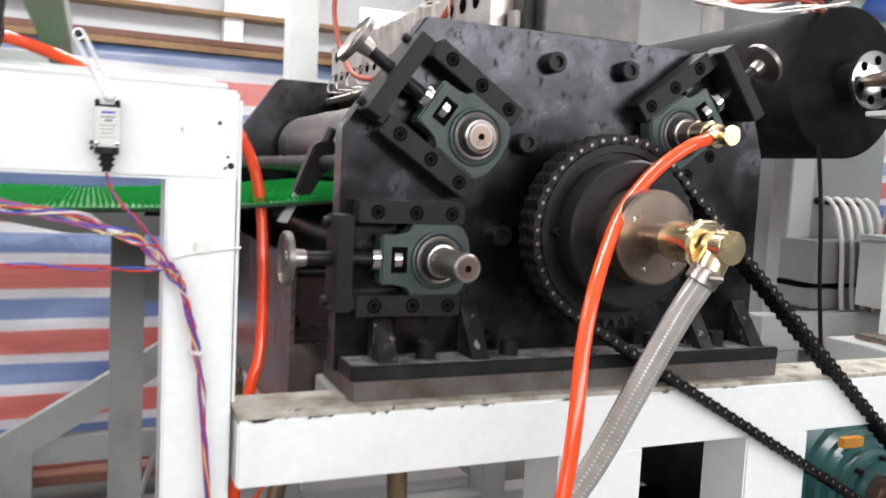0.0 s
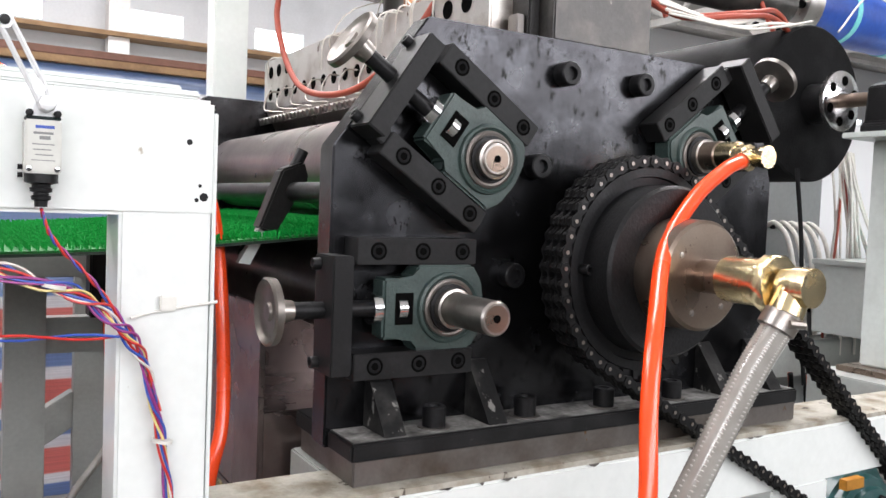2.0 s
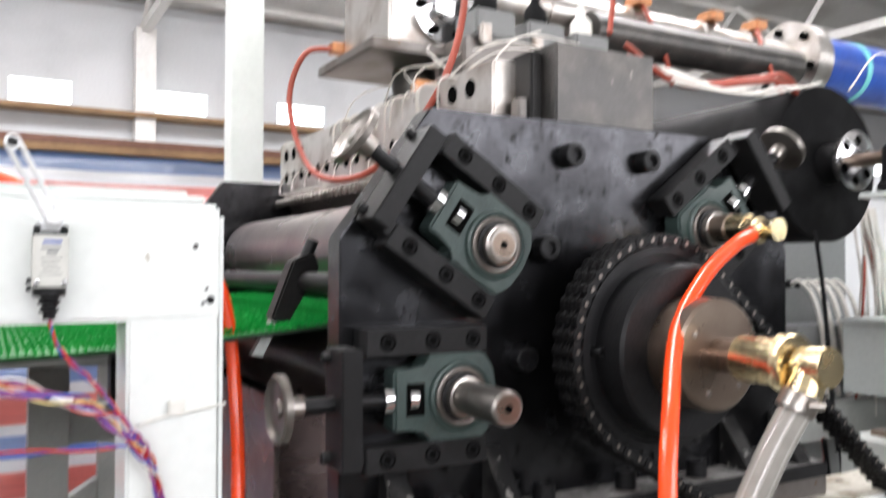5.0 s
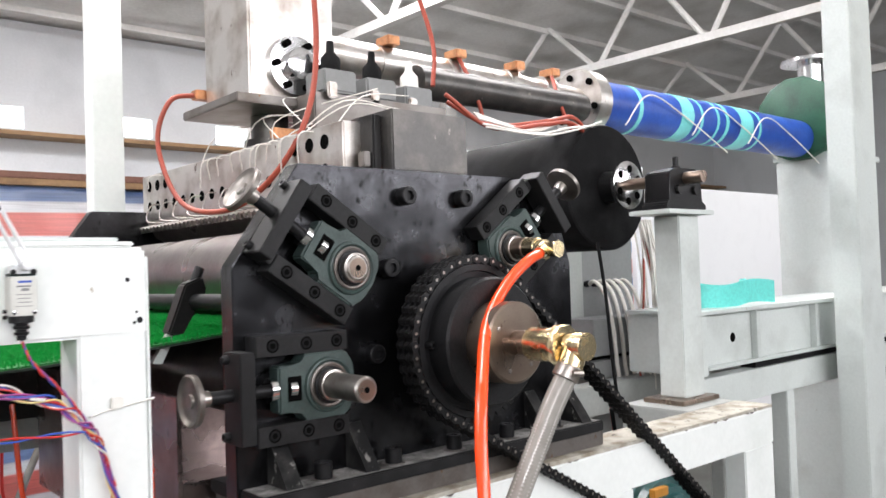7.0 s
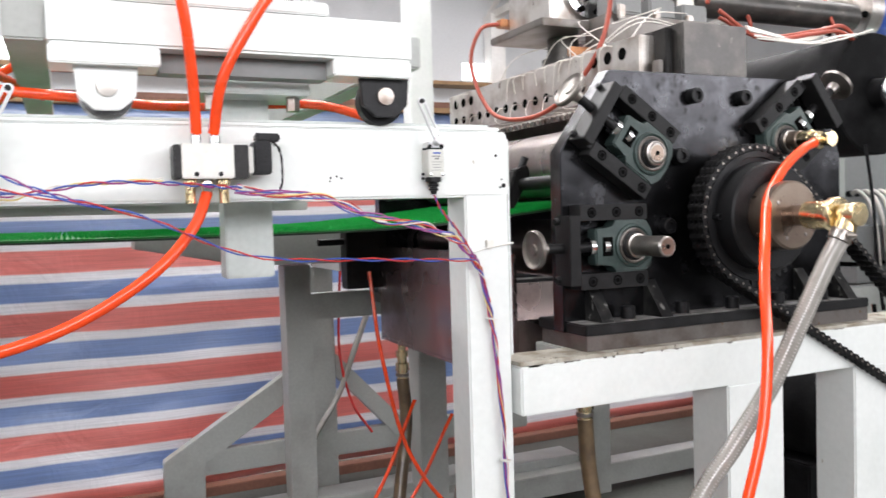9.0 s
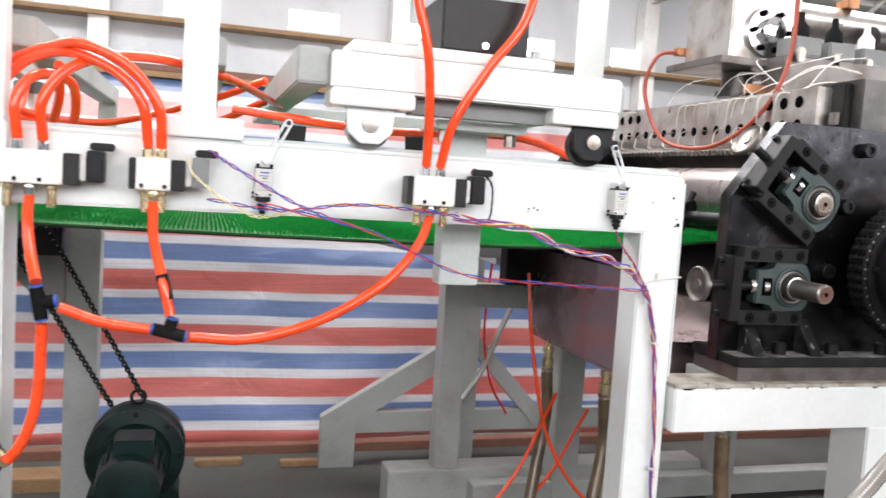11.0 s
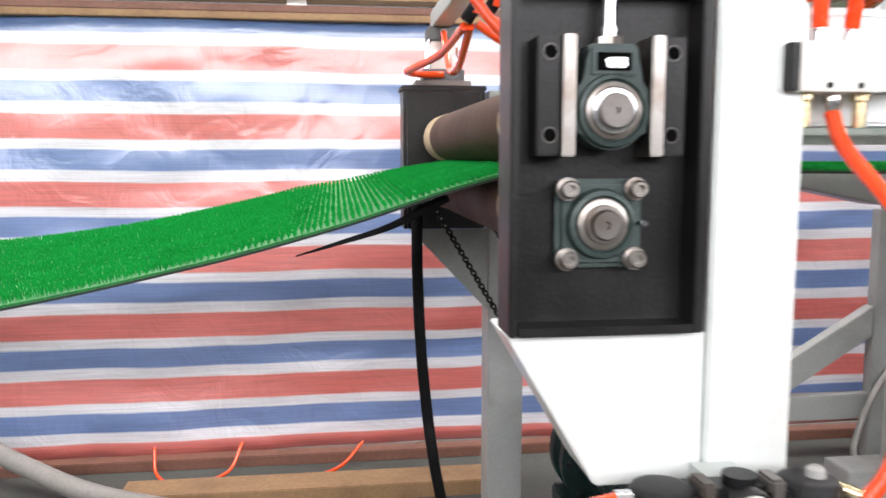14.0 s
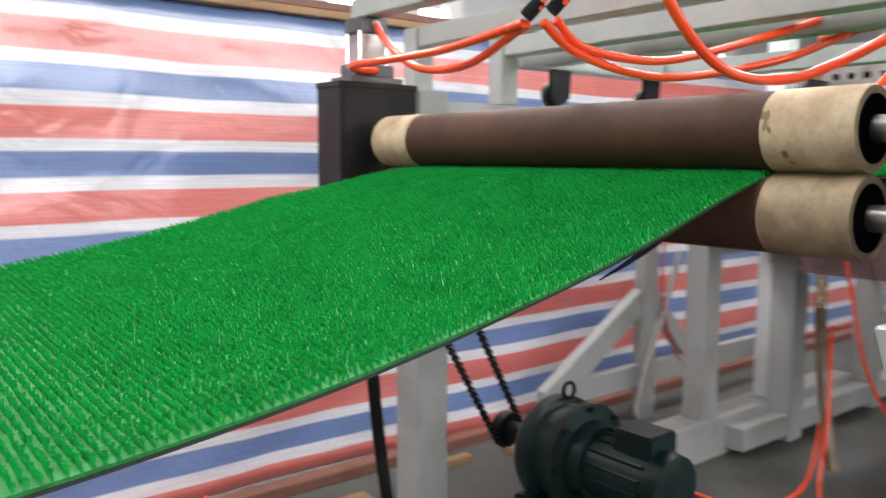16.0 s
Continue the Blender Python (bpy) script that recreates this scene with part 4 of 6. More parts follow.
# ---------- grass mat ----------
MAT = [(0.78, 1.40), (0.70, 1.33), (0.6, 1.325), (0.35, 1.30), (0.0, 1.275), (-0.5, 1.27), (-1.2, 1.275), (-1.58, 1.282), (-1.67, 1.276), (-1.8, 1.243), (-2.0, 1.18), (-2.25, 1.115), (-2.6, 1.045), (-3.0, 1.0), (-3.5, 0.975), (-4.2, 0.97), (-5.2, 1.0)]
def grass_mat():
    t = thing("grass_mat", "bright green plastic grass mat running through the pull rollers", "mat", (-1.0, 2.16, 1.0))
    line = spline([(x, 0, z) for x, z in MAT], 14)
    dense, acc = [line[0]], 0
    y0, y1 = 1.638, 2.69
    def bank(x, y):
        """The mat hangs higher on its far side past the rollers."""
        return 0.048 * (y - y0) / (y1 - y0) * min(1.0, max(0.0, (-1.7 - x) / 0.4))
    for name, mat_, h0, h1 in (("underside", BACKING, -0.018, -0.0135), ("mat_base", UNDERPILE, -0.013, -0.009)):
        bm = bmesh.new()
        rows = []
        for p in line:
            rows.append([bm.verts.new((p.x, y, p.z + h + bank(p.x, y))) for y, h in ((y0, h0), (y0, h1), (y1, h1), (y1, h0))])
        for a, b in zip(rows, rows[1:]):
            for j in range(4):
                bm.faces.new((a[j], b[j], b[(j + 1) % 4], a[(j + 1) % 4]))
        part(name, bm, mat_, t)
    # rows of blades across the mat
    verts, faces = [], []
    rng = random.Random(4)
    step, s = 0.0115, 0.0
    for a, b in zip(line, line[1:]):
        d = (b - a)
        L = d.length
        dirv = d / L
        nrm = Vector((-dirv.z, 0, dirv.x))
        if nrm.z < 0:
            nrm = -nrm
        while s < L:
            p = a + dirv * s
            if p.x < -5.0 or p.x > 0.6:
                s += step
                continue
            close = -3.4 < p.x < -1.55
            dy = 0.0036 if close else 0.010
            ny = int((y1 - y0) / dy)
            for k in range(ny + 1):
                y = y0 + dy * k + rng.uniform(-0.002, 0.002)
                h = rng.uniform(0.008, 0.0115)
                w = 0.0019 if close else 0.0055
                lean = dirv * rng.uniform(-0.003, 0.003)
                base = p - nrm * 0.012 + dirv * rng.uniform(-0.0015, 0.0015)
                tip = base + nrm * (h + 0.004) + lean
                i = len(verts)
                lift = Vector((0, 0, bank(p.x, y)))
                base, tip = base + lift, tip + lift
                yy = rng.uniform(-0.003, 0.003)
                verts += [(base.x, y - w, base.z), (base.x, y + w, base.z), (tip.x + dirv.x * 0.0015, y + yy + w * 0.5, tip.z), (tip.x - dirv.x * 0.0015, y + yy - w * 0.5, tip.z)]
                faces.append((i, i + 1, i + 2, i + 3))
            s += step
        s -= L
    me = bpy.data.meshes.new("pile")
    me.from_pydata(verts, [], faces)
    me.materials.append(GRASS)
    g = new("turf", me)
    g.parent = t
    g.matrix_parent_inverse = t.matrix_basis.inverted()
    tagged(g, "short green plastic blades", kind="stuff")


grass_mat()


# ---------- pull rollers with bearing boxes ----------
def bearing_box(y0, y1, near):
    t = thing("bearing_box", "black open steel bearing box of the pull rollers", "bearing box", (-1.65, (y0 + y1) / 2, 1.05), "pull roller boxes")
    yb0, yb1 = (y1 - 0.03, y1 - 0.018) if near else (y0, y0 + 0.012)
    part("back_plate", bx(-1.768, -1.532, yb0, yb1, 1.066, 1.496), BLACK, t)
    part("side_wall", bx(-1.781, -1.769, y0, y1, 1.054, 1.512, bevel=0.002), BLACK, t)
    part("side_wall", bx(-1.531, -1.517, y0, y1, 1.054, 1.512, bevel=0.002), BLACK, t)
    part("top_wall", bx(-1.786, -1.512, y0 - 0.004, y1, 1.497, 1.513, bevel=0.002), BLACK, t)
    part("bottom_wall", bx(-1.768, -1.532, y0, y1, 1.054, 1.066), BLACK, t)
    part("cap_plate", bx(-1.74, -1.56, y0 + 0.005, y1 - 0.01, 1.514, 1.53, bevel=0.002), SHIM, t)
    return t


bearing_box(1.254, 1.329, True)
bearing_box(2.87, 3.0, False)


def upper_bearing():
    X, Z, Y = -1.652, 1.344, 1.299
    t = thing("sliding_bearing", "dark green cast sliding bearing between steel guides on a cylinder rod", "bearing", (X, Y, Z))
    for s in (-1, 1):
        a, b = sorted((X + s * 0.049, X + s * 0.066))
        part("slide_guide", bx(a, b, Y - 0.060, Y, Z - 0.057, Z + 0.094, bevel=0.002), STEEL, t, "bare milled steel guide")
        a, b = sorted((X + s * 0.067, X + s * 0.097))
        g = part("guide_bar", bx(a, b, Y - 0.05, Y, Z - 0.056, Z + 0.093, bevel=0.002), BLACK, t)
        for dz in (-0.030, 0.073):
            x = X + s * 0.080
            part("counterbore", la((x, Y - 0.0495, Z + dz), (0, -1, 0), [(0, 0.0105), (0.001, 0.0105), (0.001, 0.009), (-0.001, 0.009)], seg=16), BLOCK, g)
            part("screw", la((x, Y - 0.0495, Z + dz), (0, -1, 0), [(0, 0.008), (0.0012, 0.008)], seg=14), HOLE, g)
    # round body with side ears under a narrower slotted neck
    outline = [(X + 0.0475, Z - 0.020), (X + 0.0475, Z + 0.030), (X + 0.036, Z + 0.036), (X + 0.0345, Z + 0.078), (X + 0.029, Z + 0.084), (X - 0.029, Z + 0.084), (X - 0.0345, Z + 0.078), (X - 0.036, Z + 0.036), (X - 0.0475, Z + 0.030), (X - 0.0475, Z - 0.020)]
    outline += [(X + 0.049 * math.cos(radians(d)), Z + 0.049 * math.sin(radians(d))) for d in range(210, 331, 15)]
    part("housing", pr(outline, Y - 0.052, Y - 0.01, bevel=0.003), GREEN, t)
    part("housing_rim", la((X, Y - 0.051, Z), (0, -1, 0), [(0, 0.047), (0.008, 0.045), (0.010, 0.040), (0.004, 0.038)]), GREEN, t)
    f = part("slot_frame", bx(X - 0.030, X + 0.030, Y - 0.056, Y - 0.051, Z + 0.044, Z + 0.079, bevel=0.002), GREEN, t)
    part("slot", bx(X - 0.022, X + 0.022, Y - 0.0575, Y - 0.0563, Z + 0.050, Z + 0.072), HOLE, f)
    part("slot_nut", bx(X - 0.012, X + 0.016, Y - 0.062, Y - 0.0577, Z + 0.053, Z + 0.066, bevel=0.0015), CHROME, f)
    for s in (-1, 1):
        part("cast_mark", bx(X + s * 0.043 - 0.002, X + s * 0.043 + 0.002, Y - 0.0535, Y - 0.0515, Z - 0.012, Z + 0.014), GREEN, t)
    part("seal", la((X, Y - 0.052, Z), (0, -1, 0), [(0, 0.037), (0.007, 0.036), (0.009, 0.031), (0.006, 0.029)]), STEEL, t)
    part("inner_ring", la((X, Y - 0.052, Z), (0, -1, 0), [(0, 0.029), (0.010, 0.0285), (0.011, 0.024)]), CHROME, t)
    part("shaft_end", la((X, Y - 0.056, Z), (0, -1, 0), [(0, 0.0225), (0.014, 0.0225), (0.016, 0.0205), (0.016, 0.004), (0.012, 0.003)]), SHIM, t)
    part("rod_nut", cy((X, Y - 0.03, Z + 0.084), (X, Y - 0.03, Z + 0.094), 0.0175, seg=6), STEEL, t)
    part("rod_end", cy((X, Y - 0.03, Z + 0.094), (X, Y - 0.03, Z + 0.106), 0.0135), CHROME, t)
    part("rod", cy((X, Y - 0.03, Z + 0.106), (X, Y - 0.03, 1.497), 0.0105), CHROME, t)


def flange_bearing():
    X, Z, Y = -1.654, 1.199, 1.299
    t = thing("flange_bearing", "dark green square four-bolt flange bearing", "bearing", (X, Y, Z))
    part("housing", bx(X - 0.059, X + 0.059, Y - 0.018, Y, Z - 0.059, Z + 0.059, bevel=0.008), GREEN, t)
    part("housing_rim", la((X, Y - 0.016, Z), (0, -1, 0), [(0, 0.048), (0.016, 0.044), (0.018, 0.038), (0.012, 0.036)]), GREEN, t)
    part("seal", la((X, Y - 0.026, Z), (0, -1, 0), [(0, 0.036), (0.006, 0.034), (0.008, 0.029)]), STEEL, t)
    part("shaft_end", la((X, Y - 0.03, Z), (0, -1, 0), [(0, 0.026), (0.012, 0.026), (0.013, 0.024), (0.013, 0.020), (0.018, 0.0195), (0.020, 0.018), (0.020, 0.005), (0.016, 0.004)]), SHIM, t)
    for a in (-1, 1):
        for b in (-1, 1):
            x, z = X + a * 0.046, Z + b * 0.046
            part("washer", cy((x, Y - 0.0185, z), (x, Y - 0.026, z), 0.0155, seg=20), STEEL, t)
            part("cap_screw", la((x, Y - 0.026, z), (0, -1, 0), [(0, 0.012), (0.014, 0.012), (0.016, 0.010), (0.016, 0.006), (0.010, 0.005)], seg=16), STEEL, t)
    part("grease_nipple", cy((X + 0.05, Y - 0.03, Z + 0.002), (X + 0.05, Y - 0.048, Z + 0.002), 0.004, seg=8), CHROME, t)


upper_bearing()
flange_bearing()


def pull_roller(z, tape):
    t = thing("pull_roller", "brown rubber pull roller with tan taped ends", "roller", (-1.653, 2.16, z), "pull rollers")
    part("barrel", la((-1.653, 1.625, z), (0, 1, 0), [(0, 0.0695), (1.02, 0.0695)], seg=48), ROLLER, t)
    part("end_tape", la((-1.653, 1.47, z), (0, 1, 0), [(0, 0.05), (0.0, 0.069), (0.004, 0.0712), (0.156, 0.0712), (0.158, 0.0695)], seg=48), tape, t, "tan stained tape end")
    part("end_tape", la((-1.653, 2.643, z), (0, 1, 0), [(0, 0.0695), (0.002, 0.0712), (0.156, 0.0712), (0.16, 0.05)], seg=48), tape, t, "tan stained tape end")
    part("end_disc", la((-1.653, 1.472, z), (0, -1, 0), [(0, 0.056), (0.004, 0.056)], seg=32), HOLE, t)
    part("journal", cy((-1.653, 1.36, z), (-1.653, 2.98, z), 0.022), STEEL, t)


pull_roller(1.344, TAN)
pull_roller(1.201, STAINED)


def cylinder(x, y, z):
    t = thing("air_cylinder", "small pneumatic cylinder on a grey flange block over the bearing box", "cylinder", (x, y, z), "air cylinders")
    part("flange_block", bx(x - 0.066, x + 0.070, y - 0.042, y + 0.042, z, z + 0.037, bevel=0.003), CAPGREY, t)
    part("barrel", bx(x - 0.043, x + 0.043, y - 0.038, y + 0.038, z + 0.037, z + 0.125, bevel=0.006), SILVER, t)
    for a in (-1, 1):
        for b in (-1, 1):
            part("tie_rod", cy((x + a * 0.046, y + b * 0.034, z + 0.037), (x + a * 0.046, y + b * 0.034, z + 0.13), 0.0045, seg=8), CHROME, t)
    part("end_cap", bx(x - 0.05, x + 0.05, y - 0.042, y + 0.042, z + 0.125, z + 0.17, bevel=0.004), CAPGREY, t)
    part("port", cy((x, y - 0.042, z + 0.15), (x, y - 0.056, z + 0.15), 0.012, seg=8), STEEL, t)
    part("port", cy((x + 0.03, y + 0.042, z + 0.018), (x + 0.03, y + 0.056, z + 0.018), 0.012, seg=8), STEEL, t)


CAPGREY = material("grey cylinder cap", (0.13, 0.135, 0.14), 0.45, 0.3, 0.08, 10, 0.03, 120, (0.09, 0.09, 0.09), 0.58)
cylinder(-1.65, 2.935, 1.531)
cylinder(-1.65, 1.325, 1.531)

cbm = thing("cylinder_beam", "grey box beam joining the two air cylinders above the rollers", "beam", (-1.65, 2.13, 1.702))
part("beam", bx(-1.682, -1.622, 1.29, 2.97, 1.702, 1.757, bevel=0.003), SHADEGREY, cbm)
for y in (1.325, 2.935):
    part("bolt", cy((-1.652, y, 1.757), (-1.652, y, 1.772), 0.012, seg=6), STEEL, cbm)
# far stand of the pull rollers
fs = thing("roller_stand", "pale grey steel stand of the pull rollers", "stand", (-1.45, 2.93, 0))
part("column", bx(-1.50, -1.38, 2.88, 3.0, 0.0, 1.5, bevel=0.004), SHADEGREY, fs)
part("gusset", pr([(-1.76, 1.05), (-1.504, 1.05), (-1.504, 0.78)], 2.89, 2.91), SHADEGREY, fs)
part("beam", bx(-1.38, 0.1, 2.9, 2.98, 1.36, 1.44, bevel=0.004), SHADEGREY, fs)
part("cross_plate", bx(-1.50, -1.46, 1.42, 2.879, 1.396, 1.424, bevel=0.003), GREY, fs)


def far_motor():
    X, Y, Z = -1.20, 2.60, 0.41
    t = thing("gear_motor", "dark green cycloidal gear motor on the floor", "gear motor", (X, Y - 0.2, 0))
    part("reducer", la((X, Y, Z), (0, -1, 0), [(-0.03, 0.08), (0, 0.15), (0.02, 0.165), (0.06, 0.165), (0.07, 0.145), (0.12, 0.14), (0.13, 0.165), (0.16, 0.165), (0.17, 0.12), (0.22, 0.11)], seg=36), DKGREEN, t)
    for k in range(8):
        a = k * math.pi / 4
        part("flange_bolt", cy((X + 0.15 * math.cos(a), Y - 0.165, Z + 0.15 * math.sin(a)), (X + 0.15 * math.cos(a), Y - 0.178, Z + 0.15 * math.sin(a)), 0.009, seg=6), DARK, t)
    for k in range(10):
        a = radians(-30 + 24 * k)
        part("cooling_fin", tb([(X + 0.098 * math.cos(a), Y - 0.225, Z + 0.098 * math.sin(a)), (X + 0.096 * math.cos(a), Y - 0.415, Z + 0.096 * math.sin(a))], 0.006, seg=5, smooth=False), DKGREEN, t)
    part("motor", la((X, Y - 0.22, Z), (0, -1, 0), [(0, 0.095), (0.20, 0.09), (0.205, 0.10), (0.25, 0.095), (0.26, 0.06)], seg=28), DKGREEN, t)
    part("terminal_box", bx(X - 0.05, X + 0.07, Y - 0.42, Y - 0.29, Z + 0.07, Z + 0.14, bevel=0.006), DKGREEN, t)
    part("foot", bx(X - 0.15, X + 0.15, Y - 0.2, Y, 0.0, Z - 0.12, bevel=0.006), DKGREEN, t)
    bm = bmesh.new()
    ring = [(X + 0.024 * math.cos(a), Y - 0.08, Z + 0.19 + 0.024 * math.sin(a)) for a in [2 * math.pi * k / 16 for k in range(17)]]
    tube(bm, ring, 0.006, seg=8, smooth=False)
    part("eye_bolt", bm, DARK, t)
    part("pinion", la((X, Y + 0.03, Z), (0, 1, 0), [(0, 0.03), (0.14, 0.03), (0.141, 0.055), (0.18, 0.055)]), DARK, t)


far_motor()
roller_chain("roller_chain", "black roller chain from the gear motor to the pull rollers", belt_line((-1.653, 1.201), 0.07, (-1.20, 0.41), 0.055, 16), (2.79,), 0.0254)
hose("black toothed drive belt strap hanging beside the stand", [(-1.745, 2.8, 1.14), (-1.745, 2.79, 0.9), (-1.73, 2.78, 0.6), (-1.695, 2.77, 0.3), (-1.64, 2.76, 0.02)], 0.018, RUBBER, "hanging_strap", "strap")


# ---------- table and legs beyond the mat ----------
def far_table():
    t = thing("cooling_table", "pale grey steel table frame beyond the mat with braced legs", "table", (0.0, 2.9, 0))
    part("top_channel", pr([(-0.54, 1.25), (0.50, 1.25), (0.50, 1.11), (-0.13, 1.12), (-0.54, 1.20)], 2.80, 2.96, bevel=0.003), SHADEGREY, t)
    part("leg", bx(0.01, 0.115, 2.85, 2.955, 0.171, 1.109, bevel=0.003), SHADEGREY, t)
    part("floor_rail", bx(-0.20, 1.35, 2.83, 2.98, 0.0, 0.17, bevel=0.004), SHADEGREY, t)
    part("cross_rail", bx(0.116, 0.60, 2.88, 2.94, 0.885, 0.99, bevel=0.003), SHADEGREY, t)
    part("far_leg", bx(0.25, 0.36, 3.36, 3.42, 0.0, 1.068, bevel=0.003), SHADEGREY, t)
    part("tie_bar", bx(0.27, 0.34, 2.961, 3.40, 1.069, 1.12, bevel=0.003), SHADEGREY, t)
    part("brace", pr([(0.249, 0.66), (0.249, 0.53), (-0.25, 0.225), (-0.25, 0.0), (-0.42, 0.0), (-0.42, 0.255)], 3.37, 3.43, bevel=0.003), SHADEGREY, t)
    part("brace", pr([(0.361, 0.66), (0.361, 0.55), (0.76, 0.12), (0.83, 0.163)], 3.37, 3.43, bevel=0.003), SHADEGREY, t)
    part("far_rail", bx(-0.249, 1.4, 3.375, 3.425, 0.17, 0.28, bevel=0.004), SHADEGREY, t)


far_table()
pan = thing("water_pan", "brownish polished steel water pan under the rolls", "pan", (0.55, 2.1, 0.72))
part("end_wall", bx(0.32, 0.33, 1.59, 2.62, 0.836, 1.18, bevel=0.002), PAN, pan)
part("front_wall", bx(0.33, 1.3, 1.59, 1.60, 0.836, 1.0), PAN, pan)
part("back_wall", bx(0.33, 1.3, 2.61, 2.62, 0.836, 1.0), PAN, pan)
part("bottom", bx(0.32, 1.3, 1.59, 2.62, 0.825, 0.8355), PAN, pan)
fb = thing("far_adjuster", "black far adjusting block of the lower roll", "block", (0.3, 2.66, 1.0))
part("block", bx(0.20, 0.36, 2.64, 2.72, 1.02, 1.25, bevel=0.004), BLACK, fb)
part("screw", cy((0.10, 2.68, 1.20), (0.36, 2.68, 1.20), 0.013), DARK, fb)


DRAIN = material("brown drain hose", (0.17, 0.115, 0.06), 0.35, 0, 0.12, 14, 0.04, 80, (0.09, 0.06, 0.035), 0.5, 0.4)
for x, y, bend in ((0.37, 2.54, -0.10), (0.42, 2.13, -0.12), (0.60, 1.68, 0.04)):
    d = thing("drain_hose", "brown drain hose with a brass fitting below the pan", "hose", (x, y, 0.02), "drain hoses")
    part("brass_fitting", la((x, y, 0.824), (0, 0, -1), [(0, 0.016), (0.04, 0.016), (0.041, 0.024), (0.06, 0.024), (0.062, 0.019), (0.085, 0.019), (0.087, 0.026), (0.115, 0.026), (0.118, 0.021), (0.15, 0.021)], seg=12), BRASS, d)
    part("hose_wall", tb([(x, y, 0.68), (x + 0.005, y - 0.01, 0.52), (x + bend * 0.35, y - 0.05, 0.34), (x + bend * 0.8, y - 0.10, 0.16), (x + bend, y - 0.14, 0.027)], 0.024), DRAIN, d)
    part("hose_clamp", la((x, y, 0.70), (0, 0, -1), [(0, 0.0255), (0.012, 0.0255)], seg=16), STEEL, d)


# ---------- carriage on the rail ----------
def carriage():
    t = thing("carriage", "white painted cross-cutter carriage on wheels", "carriage", (-0.43, 1.4, 1.49))
    part("channel", bx(-0.80, -0.112, 1.27, 1.37, 1.612, 1.692, bevel=0.005), WHITE, t)
    for a, b in ((-0.80, -0.612), (-0.283, -0.114)):
        part("end_block", bx(a, b, 1.272, 1.368, 1.578, 1.6115, bevel=0.003), WHITE, t)
    part("inner_plate", bx(-0.611, -0.284, 1.32, 1.37, 1.575, 1.6115), CABINET, t)
    part("upper_plate", bx(-0.76, -0.29, 1.268, 1.46, 1.693, 1.718, bevel=0.003), WHITE, t)
    part("dark_head", bx(-0.562, -0.356, 1.275, 1.44, 1.719, 1.84, bevel=0.004), BLACK, t)
    part("head_screw", cy((-0.46, 1.275, 1.735), (-0.46, 1.27, 1.735), 0.008, seg=12), CHROME, t)
    for x in (-0.595, -0.325):
        part("plate_bolt", cy((x, 1.30, 1.718), (x, 1.30, 1.74), 0.014, seg=6), GREY, t)
    part("cross_arm", bx(-0.87, -0.801, 1.30, 3.06, 1.62, 1.70, bevel=0.004), SHADEGREY, t)
    part("cross_arm", bx(-0.111, -0.045, 1.38, 3.06, 1.62, 1.69, bevel=0.004), SHADEGREY, t)
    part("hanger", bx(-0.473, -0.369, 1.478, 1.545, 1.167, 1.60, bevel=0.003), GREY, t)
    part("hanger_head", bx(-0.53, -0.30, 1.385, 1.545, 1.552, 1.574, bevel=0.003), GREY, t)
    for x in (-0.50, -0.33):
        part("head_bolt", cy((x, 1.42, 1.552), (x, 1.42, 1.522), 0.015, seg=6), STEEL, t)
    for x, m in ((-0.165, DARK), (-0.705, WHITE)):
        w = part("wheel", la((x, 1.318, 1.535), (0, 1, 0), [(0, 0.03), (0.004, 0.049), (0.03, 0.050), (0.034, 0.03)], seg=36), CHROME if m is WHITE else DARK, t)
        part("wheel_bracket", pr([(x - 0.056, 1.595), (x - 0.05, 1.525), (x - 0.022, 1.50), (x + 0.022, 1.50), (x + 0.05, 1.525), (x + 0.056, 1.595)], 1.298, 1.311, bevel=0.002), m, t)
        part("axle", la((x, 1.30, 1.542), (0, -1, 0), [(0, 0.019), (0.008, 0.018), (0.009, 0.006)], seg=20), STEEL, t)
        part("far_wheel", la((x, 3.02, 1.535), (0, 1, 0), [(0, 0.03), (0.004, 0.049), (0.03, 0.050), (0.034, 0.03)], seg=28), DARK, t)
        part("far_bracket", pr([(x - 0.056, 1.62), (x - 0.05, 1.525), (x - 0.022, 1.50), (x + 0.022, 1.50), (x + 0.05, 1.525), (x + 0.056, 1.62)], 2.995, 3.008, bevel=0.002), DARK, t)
    part("far_channel", bx(-0.80, -0.112, 2.97, 3.07, 1.621, 1.692, bevel=0.005), SHADEGREY, t)
    return t


cutter = carriage()


